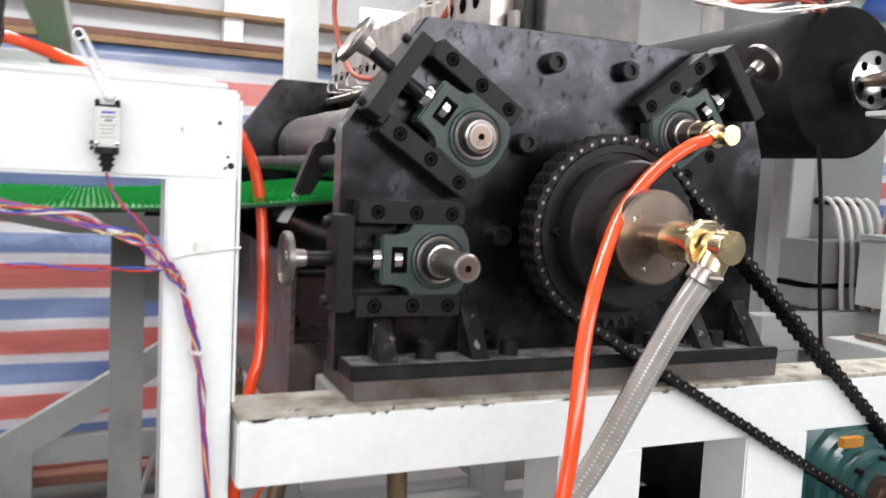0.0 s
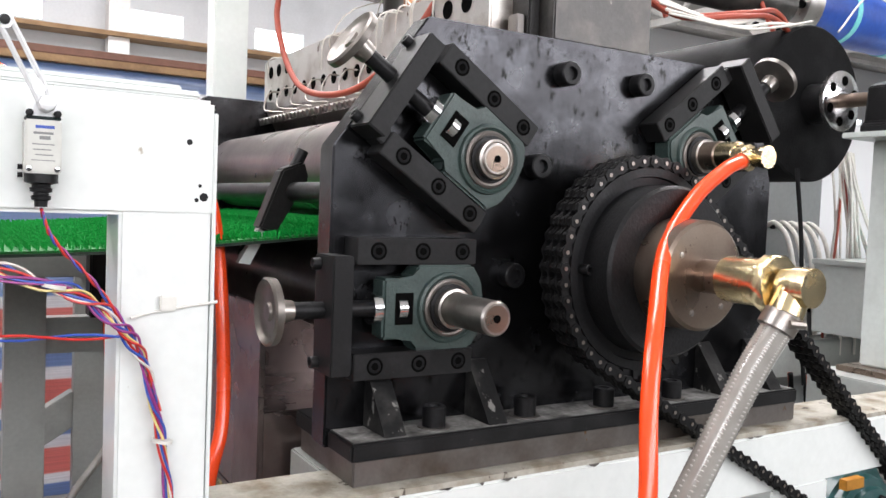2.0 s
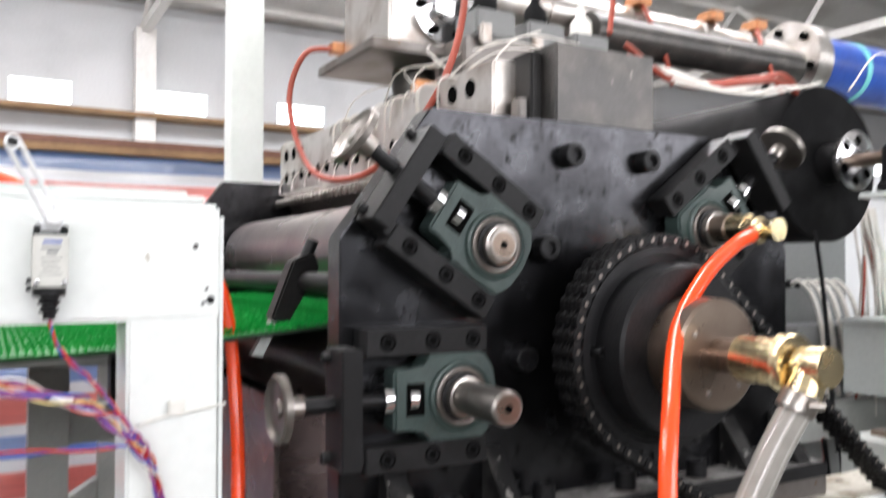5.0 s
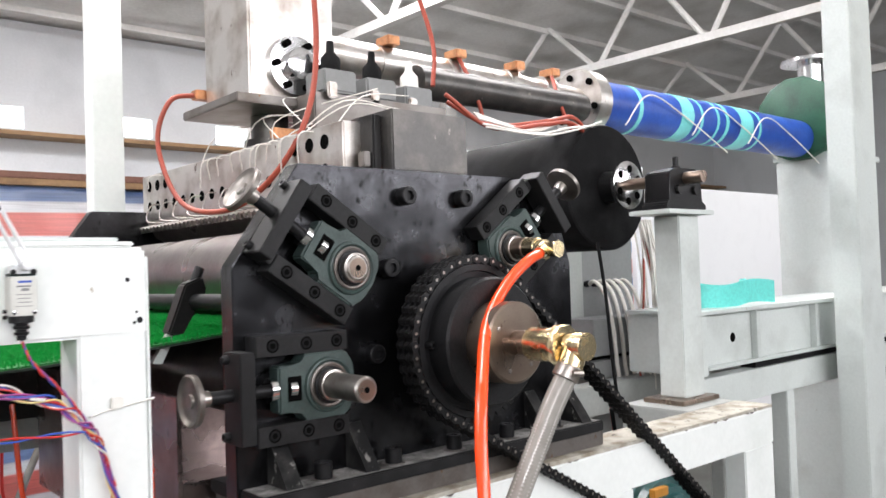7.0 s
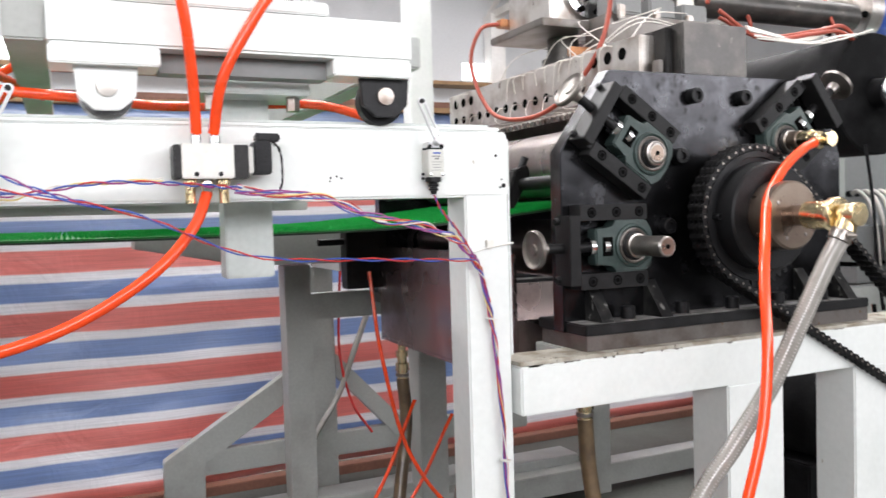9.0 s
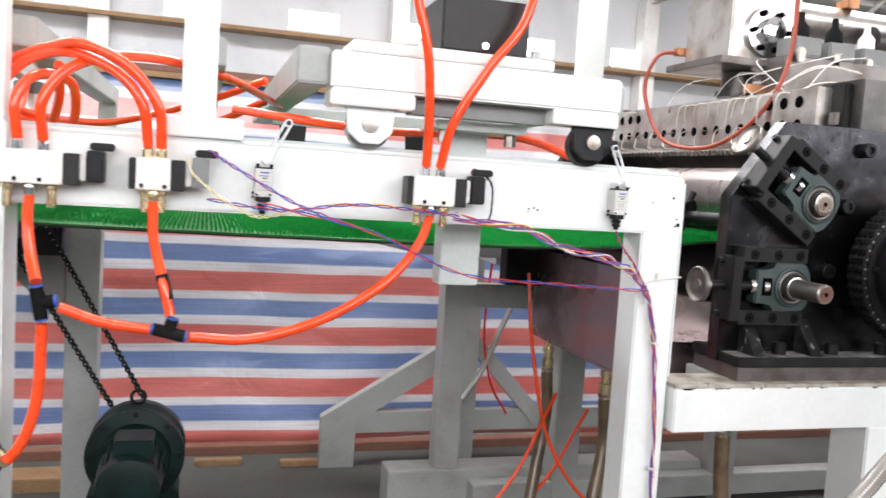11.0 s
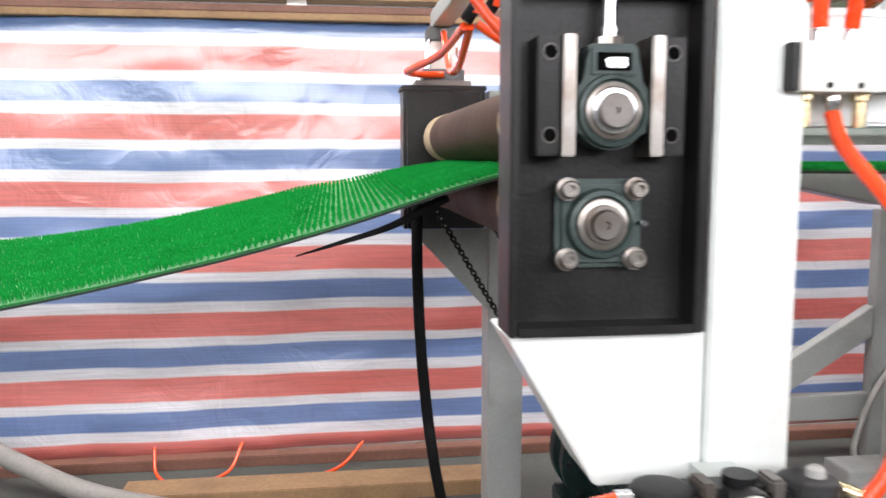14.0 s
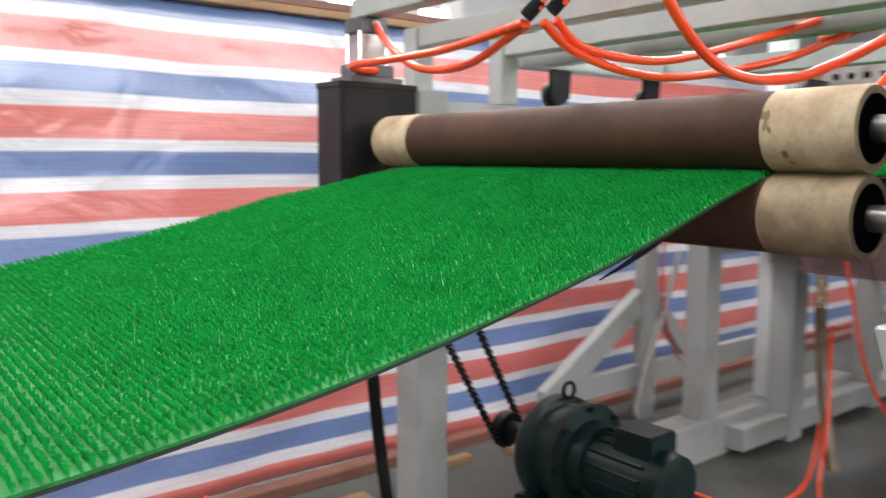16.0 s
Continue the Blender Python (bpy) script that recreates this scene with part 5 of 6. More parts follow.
# ---------- valves, tubes, air preparation ----------
def valve(x, w, single):
    z0, z1, y0, y1 = 1.372, 1.437, 1.25, 1.306
    t = thing("solenoid_valve", "white pneumatic solenoid valve with black ends and brass silencers", "valve", (x, 1.31, 1.37), "solenoid valves")
    part("body", bx(x - w / 2, x + w / 2, y0, y1, z0, z1, bevel=0.002), PLASTIC, t)
    part("end_cap", bx(x - w / 2 - 0.014, x - w / 2, y0 + 0.003, y1, z0, z1 - 0.002, bevel=0.002), BLACK, t)
    part("end_cap", bx(x + w / 2, x + w / 2 + 0.028, y0 + 0.003, y1, z0, z1 - 0.002, bevel=0.002), BLACK, t)
    part("stem", bx(x + w / 2 + 0.0285, x + w / 2 + 0.040, y0 + 0.016, y1 - 0.006, z0 + 0.010, z1 - 0.004, bevel=0.002), PLASTIC, t)
    part("coil", bx(x + w / 2 + 0.0405, x + w / 2 + 0.074, y0 + 0.010, y1, z0 + 0.008, z1 + 0.006, bevel=0.003), CABINET if single else DARK, t)
    part("plug", bx(x + w / 2 + 0.046, x + w / 2 + 0.092, y0 + 0.014, y1 - 0.012, z1 + 0.0065, z1 + 0.022, bevel=0.003), DARK, t)
    for dx in (-0.022, 0.022):
        part("mount_screw", la((x + dx, y0 - 0.0005, z0 + 0.008), (0, -1, 0), [(0, 0.0045), (0.001, 0.0045)], seg=10), DARK, t)
    yc = (y0 + y1) / 2
    gap = w * 0.34 if not single else 0.016
    for dx in ((-gap * 0.55, gap * 0.55) if not single else (-0.013, 0.013)):
        part("push_fitting", la((x + dx, yc, z1), (0, 0, 1), [(0, 0.011), (0.016, 0.011), (0.018, 0.009), (0.022, 0.009)], seg=14), CHROME if not single else BRASS, t)
    for dx in (-gap * 0.95, gap * 0.95):
        part("silencer", la((x + dx, yc, z0), (0, 0, -1), [(0, 0.0125), (0.010, 0.0125), (0.012, 0.0095), (0.046, 0.0095)], seg=10), BRASS, t)
    part("inlet", la((x, yc, z0), (0, 0, -1), [(0, 0.011), (0.010, 0.013), (0.02, 0.011), (0.026, 0.010)], seg=12), CHROME if not single else BRASS, t)


valve(-1.335, 0.125, False)
valve(-1.105, 0.066, True)
valve(-0.517, 0.095, False)


def tee(x, y, z, turn):
    t = thing("tee_fitting", "black plastic push-in tee fitting", "fitting", (x, y, z), "tee fittings")
    m = pose(x, y, z, 0, turn, 0)
    bm = bmesh.new()
    cyl(bm, m @ Vector((-0.030, 0, 0)), m @ Vector((0.030, 0, 0)), 0.0125, seg=16)
    cyl(bm, m @ Vector((0, 0, 0)), m @ Vector((0, 0, 0.027)), 0.0125, seg=16)
    part("body", bm, RUBBER, t)
    for v in ((-0.034, 0, 0), (0.034, 0, 0), (0, 0, 0.031)):
        v = Vector(v)
        part("release_ring", cy(m @ (v * 0.86), m @ v, 0.0118, seg=14), BLUE, t)


tee(-1.291, 1.15, 1.155, 80)
tee(-1.062, 1.178, 1.096, 14)
R = 0.0105
Y = 1.278
hose("orange air tube from a valve to a tee fitting", [(-1.335, Y, 1.346), (-1.332, 1.25, 1.30), (-1.314, 1.19, 1.24), (-1.297, 1.152, 1.195)], R)
hose("orange air tube between two tee fittings", [(-1.257, 1.15, 1.148), (-1.18, 1.16, 1.118), (-1.10, 1.176, 1.103)], R)
hose("orange air tube down to the air preparation unit", [(-1.285, 1.15, 1.115), (-1.288, 1.15, 1.0), (-1.300, 1.15, 0.93), (-1.318, 1.15, 0.885), (-1.340, 1.153, 0.856)], R)
hose("orange air tube with a black coupling", [(-1.105, Y, 1.346), (-1.10, 1.24, 1.28), (-1.078, 1.19, 1.20), (-1.06, 1.178, 1.13)], R)
solid("tube_coupling", tb([(-1.080, 1.194, 1.208), (-1.0665, 1.183, 1.160)], 0.0125, smooth=False), RUBBER, "small black inline tube coupling", "fitting")
hose("orange air tube sagging from a tee fitting to a valve", [(-1.022, 1.178, 1.088), (-0.90, 1.18, 1.085), (-0.76, 1.19, 1.125), (-0.63, 1.21, 1.20), (-0.55, 1.25, 1.28), (-0.517, Y, 1.346)], R)
hose("red-orange tube running along behind the carriage", [(-0.95, 1.50, 1.565), (-0.75, 1.48, 1.548), (-0.55, 1.56, 1.545), (-0.35, 1.56, 1.555), (-0.22, 1.54, 1.555), (-0.12, 1.52, 1.53), (-0.04, 1.5, 1.49), (0.0, 1.5, 1.42)], R)
hose("orange air tube rising from a valve", [(-0.533, Y, 1.458), (-0.54, 1.25, 1.56), (-0.56, 1.22, 1.70), (-0.60, 1.22, 1.85), (-0.62, 1.24, 2.0)], R)
hose("orange air tube rising from a valve and bending aside", [(-0.501, Y, 1.458), (-0.485, 1.24, 1.56), (-0.42, 1.22, 1.68), (-0.34, 1.22, 1.80), (-0.30, 1.24, 2.0)], R)
hose("orange air tube looping over to the bearing box", [(-1.358, Y, 1.458), (-1.362, 1.27, 1.53), (-1.33, 1.30, 1.585), (-1.28, 1.40, 1.58), (-1.30, 1.55, 1.50), (-1.36, 1.6, 1.43)], R)
hose("orange air tube looping up and back", [(-1.312, Y, 1.458), (-1.313, 1.26, 1.53), (-1.27, 1.28, 1.60), (-1.19, 1.34, 1.64), (-1.08, 1.42, 1.65), (-0.95, 1.6, 1.64), (-0.8, 2.0, 1.62)], R)
hose("orange air tube arching from a small valve", [(-1.118, Y, 1.458), (-1.13, 1.26, 1.54), (-1.18, 1.27, 1.60), (-1.27, 1.30, 1.635), (-1.36, 1.37, 1.62), (-1.45, 1.42, 1.545), (-1.53, 1.42, 1.53), (-1.60, 1.39, 1.55)], R)
hose("orange air tube arching from a small valve", [(-1.092, Y, 1.458), (-1.10, 1.26, 1.54), (-1.16, 1.26, 1.615), (-1.25, 1.27, 1.65), (-1.32, 1.34, 1.645), (-1.44, 1.44, 1.62), (-1.60, 1.47, 1.66), (-1.74, 1.46, 1.66), (-1.785, 1.43, 1.60), (-1.75, 1.40, 1.562), (-1.715, 1.36, 1.553)], R)
# tubes near the far cylinder
for x, y, z in ((-1.670, 2.224, 1.63), (-1.625, 2.19, 1.642)):
    solid("tube_coupling", tb([(x - 0.012, y + 0.01, z - 0.016), (x + 0.012, y - 0.01, z + 0.018)], 0.017, smooth=False), RUBBER, "black push-in coupling between orange tubes", "fitting")
hose("orange air tube to the far cylinder", [(-1.685, 2.24, 1.60), (-1.71, 2.5, 1.565), (-1.765, 2.75, 1.552), (-1.77, 2.83, 1.549), (-1.72, 2.87, 1.547), (-1.65, 2.885, 1.549)], R)
hose("orange air tube drooping from the far cylinder", [(-1.65, 2.885, 1.68), (-1.65, 2.8, 1.60), (-1.66, 2.65, 1.535), (-1.665, 2.45, 1.53), (-1.67, 2.24, 1.60)], R)
hose("orange air tube rising from the couplings", [(-1.665, 2.215, 1.63), (-1.64, 2.19, 1.70), (-1.60, 2.1, 1.9)], R)
hose("orange air tube rising from the couplings", [(-1.62, 2.18, 1.64), (-1.60, 2.15, 1.72), (-1.56, 2.05, 1.9)], R)
hose("orange air tube sagging across the roller", [(-1.62, 2.2, 1.61), (-1.54, 2.2, 1.56), (-1.40, 2.17, 1.537), (-1.25, 2.12, 1.545), (-1.0, 2.0, 1.62), (-0.85, 1.9, 1.68)], R)
hose("orange air tube sagging low across the roller", [(-1.66, 2.2, 1.60), (-1.56, 2.2, 1.545), (-1.38, 2.18, 1.507), (-1.2, 2.14, 1.505), (-1.0, 2.0, 1.55), (-0.85, 1.9, 1.62)], R)
hose("orange air tube sagging above the near roller end", [(-1.82, 1.78, 1.75), (-1.77, 1.82, 1.65), (-1.69, 1.80, 1.53), (-1.58, 1.78, 1.462), (-1.46, 1.74, 1.452), (-1.38, 1.68, 1.48), (-1.33, 1.55, 1.55), (-1.31, 1.42, 1.62)], R)


def air_unit():
    X, Yc, Z = -1.492, 1.19, 0.841
    t = thing("air_unit", "air filter, regulator and oiler with a white pressure gauge", "regulator", (X, 1.25, Z))
    part("manifold", bx(X - 0.14, X + 0.13, Yc - 0.02, Yc + 0.03, Z + 0.002, Z + 0.030, bevel=0.006), BLACK, t)
    for dx in (-0.105, 0.095):
        part("head", la((X + dx, Yc, Z + 0.034), (0, 0, -1), [(0, 0.030), (0.002, 0.037), (0.006, 0.040), (0.018, 0.041), (0.020, 0.0385), (0.023, 0.0385), (0.025, 0.042), (0.048, 0.0425), (0.051, 0.038)], seg=24), GUIDE, t)
        part("label", bx(X + dx - 0.024, X + dx + 0.024, Yc - 0.0442, Yc - 0.036, Z - 0.011, Z + 0.005), PLASTIC, t)
        part("label_bar", bx(X + dx - 0.018, X + dx + 0.016, Yc - 0.0447, Yc - 0.0440, Z - 0.005, Z - 0.001), BLUE, t)
        part("bowl", la((X + dx, Yc, Z - 0.018), (0, 0, -1), [(0, 0.037), (0.06, 0.036), (0.08, 0.024), (0.085, 0.008)], seg=24), SMOKE, t)
        part("red_band", bx(X + dx - 0.006, X + dx + 0.008, Yc - 0.0405, Yc - 0.033, Z - 0.070, Z - 0.026), RED, t)
    part("sight_dome", la((X + 0.105, Yc, Z + 0.034), (0, 0, 1), [(0, 0.013), (0.010, 0.012), (0.014, 0.007)], seg=14), SMOKE, t)
    for dx in (-0.05, 0.042):
        part("clamp_bracket", bx(X + dx - 0.011, X + dx + 0.011, Yc - 0.024, Yc + 0.02, Z - 0.004, Z + 0.040, bevel=0.004), SHIM, t)
    part("knob", cy((X, Yc, Z + 0.030), (X, Yc, Z + 0.043), 0.022), DARK, t)
    g = part("gauge_case", la((X, Yc - 0.01, Z), (0, -1, 0), [(0, 0.034), (0.03, 0.035), (0.033, 0.033), (0.031, 0.030)], seg=32), BLACK, t)
    part("dial", la((X, Yc - 0.041, Z), (0, -1, 0), [(0, 0.0305), (0.001, 0.0305)], seg=32), PLASTIC, g)
    for k in range(9):
        a = radians(-50 + 35 * k)
        part("scale_mark", tb([(X + 0.024 * math.cos(a), Yc - 0.0425, Z + 0.024 * math.sin(a)), (X + 0.028 * math.cos(a), Yc - 0.0425, Z + 0.028 * math.sin(a))], 0.0008, seg=4, smooth=False), DARK, g)
    part("needle", tb([(X - 0.005, Yc - 0.0435, Z + 0.012), (X + 0.004, Yc - 0.0435, Z - 0.012)], 0.0012, seg=4, smooth=False), DARK, g)
    part("end_fitting", cy((X + 0.13, Yc, Z + 0.016), (X + 0.150, 1.155, Z + 0.014), 0.013), BRASS, t)
    part("inlet", cy((X - 0.14, Yc, Z + 0.016), (X - 0.165, Yc, Z + 0.016), 0.013), CHROME, t)
    part("bracket", bx(X - 0.03, X + 0.03, Yc + 0.03, 1.272, Z + 0.003, Z + 0.028), GREY, t)


air_unit()
hose("orange supply tube leaving the air preparation unit", [(-1.655, 1.19, 0.857), (-1.72, 1.17, 0.850), (-1.80, 1.14, 0.808), (-1.86, 1.1, 0.73), (-1.9, 1.05, 0.5), (-1.92, 1.0, 0.02)], R)


def limit_switch(x, z, y, d=-1):
    """y: the face of the beam; d: the way the lever leans."""
    t = thing("limit_switch", "pale metal limit switch with slotted lever and black cable boot", "switch", (x, y, z))
    part("body", bx(x - 0.0185, x + 0.0185, y - 0.038, y, z - 0.030, z + 0.029, bevel=0.002), LABEL, t)
    part("head", bx(x - 0.015, x + 0.017, y - 0.034, y, z + 0.0295, z + 0.046, bevel=0.003), ZINC, t)
    part("head_seal", bx(x - 0.017, x + 0.018, y - 0.0345, y - 0.001, z + 0.0295, z + 0.034, bevel=0.001), DKGREEN, t)
    yf = y - 0.0383
    for k, (a, b, h) in enumerate(((-0.010, 0.010, 0.0026), (-0.004, 0.007, 0.004), (-0.011, 0.011, 0.0012), (-0.010, 0.008, 0.0012), (-0.008, 0.010, 0.0012), (-0.012, 0.012, 0.0009))):
        part("print_bar", bx(x + a, x + b, yf, yf + 0.0002, z + 0.013 - 0.0058 * k, z + 0.013 + h - 0.0058 * k), CABINET, t)
    part("logo_bar", bx(x - 0.008, x + 0.011, yf - 0.0001, yf + 0.0002, z + 0.0195, z + 0.0228), BLUE, t)
    for dx in (-0.014, 0.014):
        part("cover_screw", la((x + dx, yf, z - 0.025), (0, -1, 0), [(0, 0.0034), (0.001, 0.003), (0.0012, 0.001)], seg=10), CHROME, t)
        part("head_screw", la((x + dx, y - 0.034, z + 0.036), (0, -1, 0), [(0, 0.004), (0.005, 0.004), (0.0055, 0.003)], seg=10), DARK, t)
    for dz in (-0.023, -0.032):
        part("side_screw", cy((x - 0.0185, y - 0.012, z + dz), (x - 0.0235, y - 0.012, z + dz), 0.003, seg=8), DARK, t)
    # slotted lever: two cheeks joined by round ends
    tip, root = Vector((x + d * 0.042 + 0.002, y - 0.058, z + 0.128)), Vector((x + 0.002, y - 0.048, z + 0.046))
    run = (tip - root).normalized()
    side = Vector((run.z, 0, -run.x)).normalized()
    bm = bmesh.new()
    for s_ in (-1, 1):
        tube(bm, [root + side * s_ * 0.0062, tip + side * s_ * 0.0062], 0.0031, seg=6, smooth=False)
    for q in (root, tip, root.lerp(tip, 0.22)):
        cyl(bm, q + Vector((0, 0.0024, 0)), q - Vector((0, 0.0024, 0)), 0.0085, seg=18)
    part("lever", bm, ZINC, t)
    part("roller", la(tip - Vector((0, 0.0025, 0)), (0, -1, 0), [(0, 0.0052), (0.004, 0.0052), (0.0042, 0.0045)], seg=14), DARK, t)
    part("pivot", la(root - Vector((0, 0.0025, 0)), (0, -1, 0), [(-0.018, 0.0095), (0, 0.0095), (0.007, 0.0085), (0.008, 0.006)], seg=8), ZINC, t)
    part("cable_boot", la((x, y - 0.019, z - 0.030), (0, 0, -1), [(0, 0.0175), (0.010, 0.0175), (0.012, 0.010), (0.015, 0.0095), (0.016, 0.012), (0.020, 0.0115), (0.021, 0.008), (0.024, 0.008), (0.025, 0.0105), (0.029, 0.010), (0.030, 0.007), (0.037, 0.0065)], seg=16), DARK, t)


limit_switch(-0.031, 1.404, 1.3345)
limit_switch(-0.885, 1.40, 1.3195, 1)


def wires():
    rng = random.Random(7)
    # the bundle from the valves along the beam and down the leg
    path = [(-0.47, 1.24, 1.352), (-0.30, 1.25, 1.33), (-0.18, 1.255, 1.287), (-0.05, 1.28, 1.262), (0.03, 1.303, 1.222), (0.075, 1.319, 1.17), (0.103, 1.325, 1.08), (0.121, 1.325, 0.95), (0.133, 1.324, 0.75), (0.143, 1.324, 0.5), (0.148, 1.324, 0.05)]
    t = thing("wire_bundle", "bundle of twisted red, blue and yellow wires tied along the frame", "wires", (0.1, 1.29, 0.1))
    for k in range(8):
        mat = (RED, BLUE, PURPLE, RED, BLUE, YELLOW, WIREWHITE, PURPLE)[k]
        ph = rng.uniform(0, 6.28)
        pts = []
        for j, p in enumerate(spline(path, 5)):
            a = ph + j * 0.9
            rr = 0.0035 + 0.006 * (0.5 + 0.5 * math.sin(j * 0.55 + k))
            pts.append((p.x + rr * math.cos(a) * 0.5, p.y + rr * math.sin(a) * 0.6, p.z + rr * math.sin(a + 1)))
        part("wire", tb(pts, 0.0017, seg=5, steps=3), mat, t)
    for k, q in enumerate(((0.108, 1.325, 1.05), (-0.18, 1.255, 1.28), (-0.02, 1.287, 1.248), (0.134, 1.324, 0.72))):
        part("cable_tie", la((q[0], q[1], q[2]), (0.2, 0, 1), [(0, 0.013), (0.004, 0.013)], seg=12), PLASTIC, t)
    for name, pts, mats in (
        ("loose_wires", [(-1.9, 1.2, 1.27), (-1.6, 1.2, 1.26), (-0.9, 1.2, 1.36), (-0.66, 1.21, 1.31), (-0.45, 1.23, 1.225), (-0.2, 1.25, 1.205), (0.05, 1.29, 1.19)], (RED, BLUE)),
        ("loose_wires", [(-1.04, 1.27, 1.44), (-1.02, 1.25, 1.40), (-0.92, 1.24, 1.335), (-0.86, 1.24, 1.335), (-0.76, 1.24, 1.36), (-0.6, 1.24, 1.37)], (YELLOW, WIREWHITE)),
        ("loose_wires", [(-1.0, 1.27, 1.46), (-0.95, 1.24, 1.43), (-0.82, 1.22, 1.36), (-0.7, 1.21, 1.32)], (PURPLE, BLUE)),
        ("loose_wires", [(-1.0, 1.25, 1.36), (-0.85, 1.24, 1.345), (-0.7, 1.235, 1.365), (-0.55, 1.24, 1.36), (-0.46, 1.24, 1.352)], (RED, BLUE, PURPLE)),
        ("loose_wires", [(-0.42, 1.28, 1.46), (-0.38, 1.27, 1.43), (-0.375, 1.27, 1.37), (-0.385, 1.26, 1.345)], (DARK, DARK)),
        ("loose_wires", [(-0.031, 1.315, 1.335), (-0.018, 1.305, 1.30), (0.03, 1.31, 1.245), (0.078, 1.322, 1.17), (0.106, 1.326, 1.09)], (PURPLE, RED, BLUE)),
    ):
        if pts[0][0] < -1.5:
            pts = pts[2:]
        w = thing(name, "loose twisted signal wires hanging along the beam", "wires", pts[0], "loose wires")
        sp = spline(pts, 10)
        for k, mt in enumerate(mats):
            q = [p + Vector((0, 0.003 * math.cos(j * 1.1 + k * 3.1), 0.003 * math.sin(j * 1.1 + k * 3.1))) for j, p in enumerate(sp)]
            part("wire", tb(q, 0.0016, seg=5, smooth=False), mt, w)
    hose("thin white tie across the leg", [(0.07, 1.331, 1.205), (0.10, 1.335, 1.212), (0.176, 1.336, 1.222)], 0.002, PLASTIC, "cable_tie", "cable tie", 4)
    solid("tie_base", bx(0.104, 0.124, 1.330, 1.3385, 1.212, 1.232, bevel=0.002), PLASTIC, "white plastic cable tie base on the leg", "cable tie")


wires()
hose("orange water tube hanging behind the frame leg", [(0.19, 1.68, 1.46), (0.225, 1.68, 1.418), (0.262, 1.68, 1.328), (0.275, 1.66, 1.175), (0.263, 1.6, 0.995), (0.235, 1.58, 0.875), (0.2, 1.58, 0.5), (0.18, 1.6, 0.02)], 0.0115)


# ---------- extrusion die, adapter, extruder ----------
def die():
    t = thing("sheet_die", "silver flat sheet die with rows of bores above the rolls", "extrusion die", (0.8, 2.1, 1.6))
    X = 0.70
    part("die_body", bx(X, X + 0.17, 1.52, 2.75, 1.62, 1.775, bevel=0.004), SILVER, t)
    part("die_half", bx(X + 0.172, X + 0.34, 1.54, 2.75, 1.62, 1.79, bevel=0.004), SILVER, t)
    bm = bmesh.new()
    vs = [bm.verts.new(p) for p in ((X + 0.0, 1.53, 1.62), (X + 0.34, 1.53, 1.62), (X + 0.20, 1.53, 1.50), (X + 0.15, 1.53, 1.50), (X + 0.03, 1.53, 1.565))]
    vt = [bm.verts.new(v.co + Vector((0, 1.2, 0))) for v in vs]
    bm.faces.new(vs)
    bm.faces.new(vt[::-1])
    for k in range(5):
        bm.faces.new((vs[k - 1], vt[k - 1], vt[k], vs[k]))
    part("lip", bm, ROLLSTEEL, t)
    for k in range(17):
        y = 1.60 + k * 0.068
        part("bore", la((X + 0.004, y, 1.668), (-1, 0, 0), [(0, 0.016), (0.005, 0.016)], seg=14), HOLE, t)
        if k in (0, 1, 2, 15, 16) or k == 14:
            part("bore", la((X + 0.004, y, 1.735), (-1, 0, 0), [(0, 0.018), (0.005, 0.018)], seg=14), HOLE, t)
    for k in range(40):
        y = 1.55 + k * 0.030
        part("lip_bolt", cy((X + 0.02, y, 1.60), (X - 0.022, y, 1.588), 0.0105, seg=6), STEEL, t)


die()
eb = thing("end_block", "scuffed dark grey steel block standing on the side frame", "block", (0.95, 1.5, 1.652))
part("block", bx(0.775, 1.005, 1.432, 1.60, 1.653, 1.795, bevel=0.003), BLOCK, eb)
part("side_block", bx(0.748, 0.773, 1.47, 1.53, 1.653, 1.785, bevel=0.003), BLACK, eb)
part("plug", bx(0.730, 0.7475, 1.48, 1.508, 1.665, 1.70, bevel=0.002), SHIM, eb)


DRIVEGREEN = material("dark green drive paint", (0.012, 0.085, 0.045), 0.45, 0, 0.15, 8, 0.06, 90, (0.008, 0.05, 0.03), 0.55)


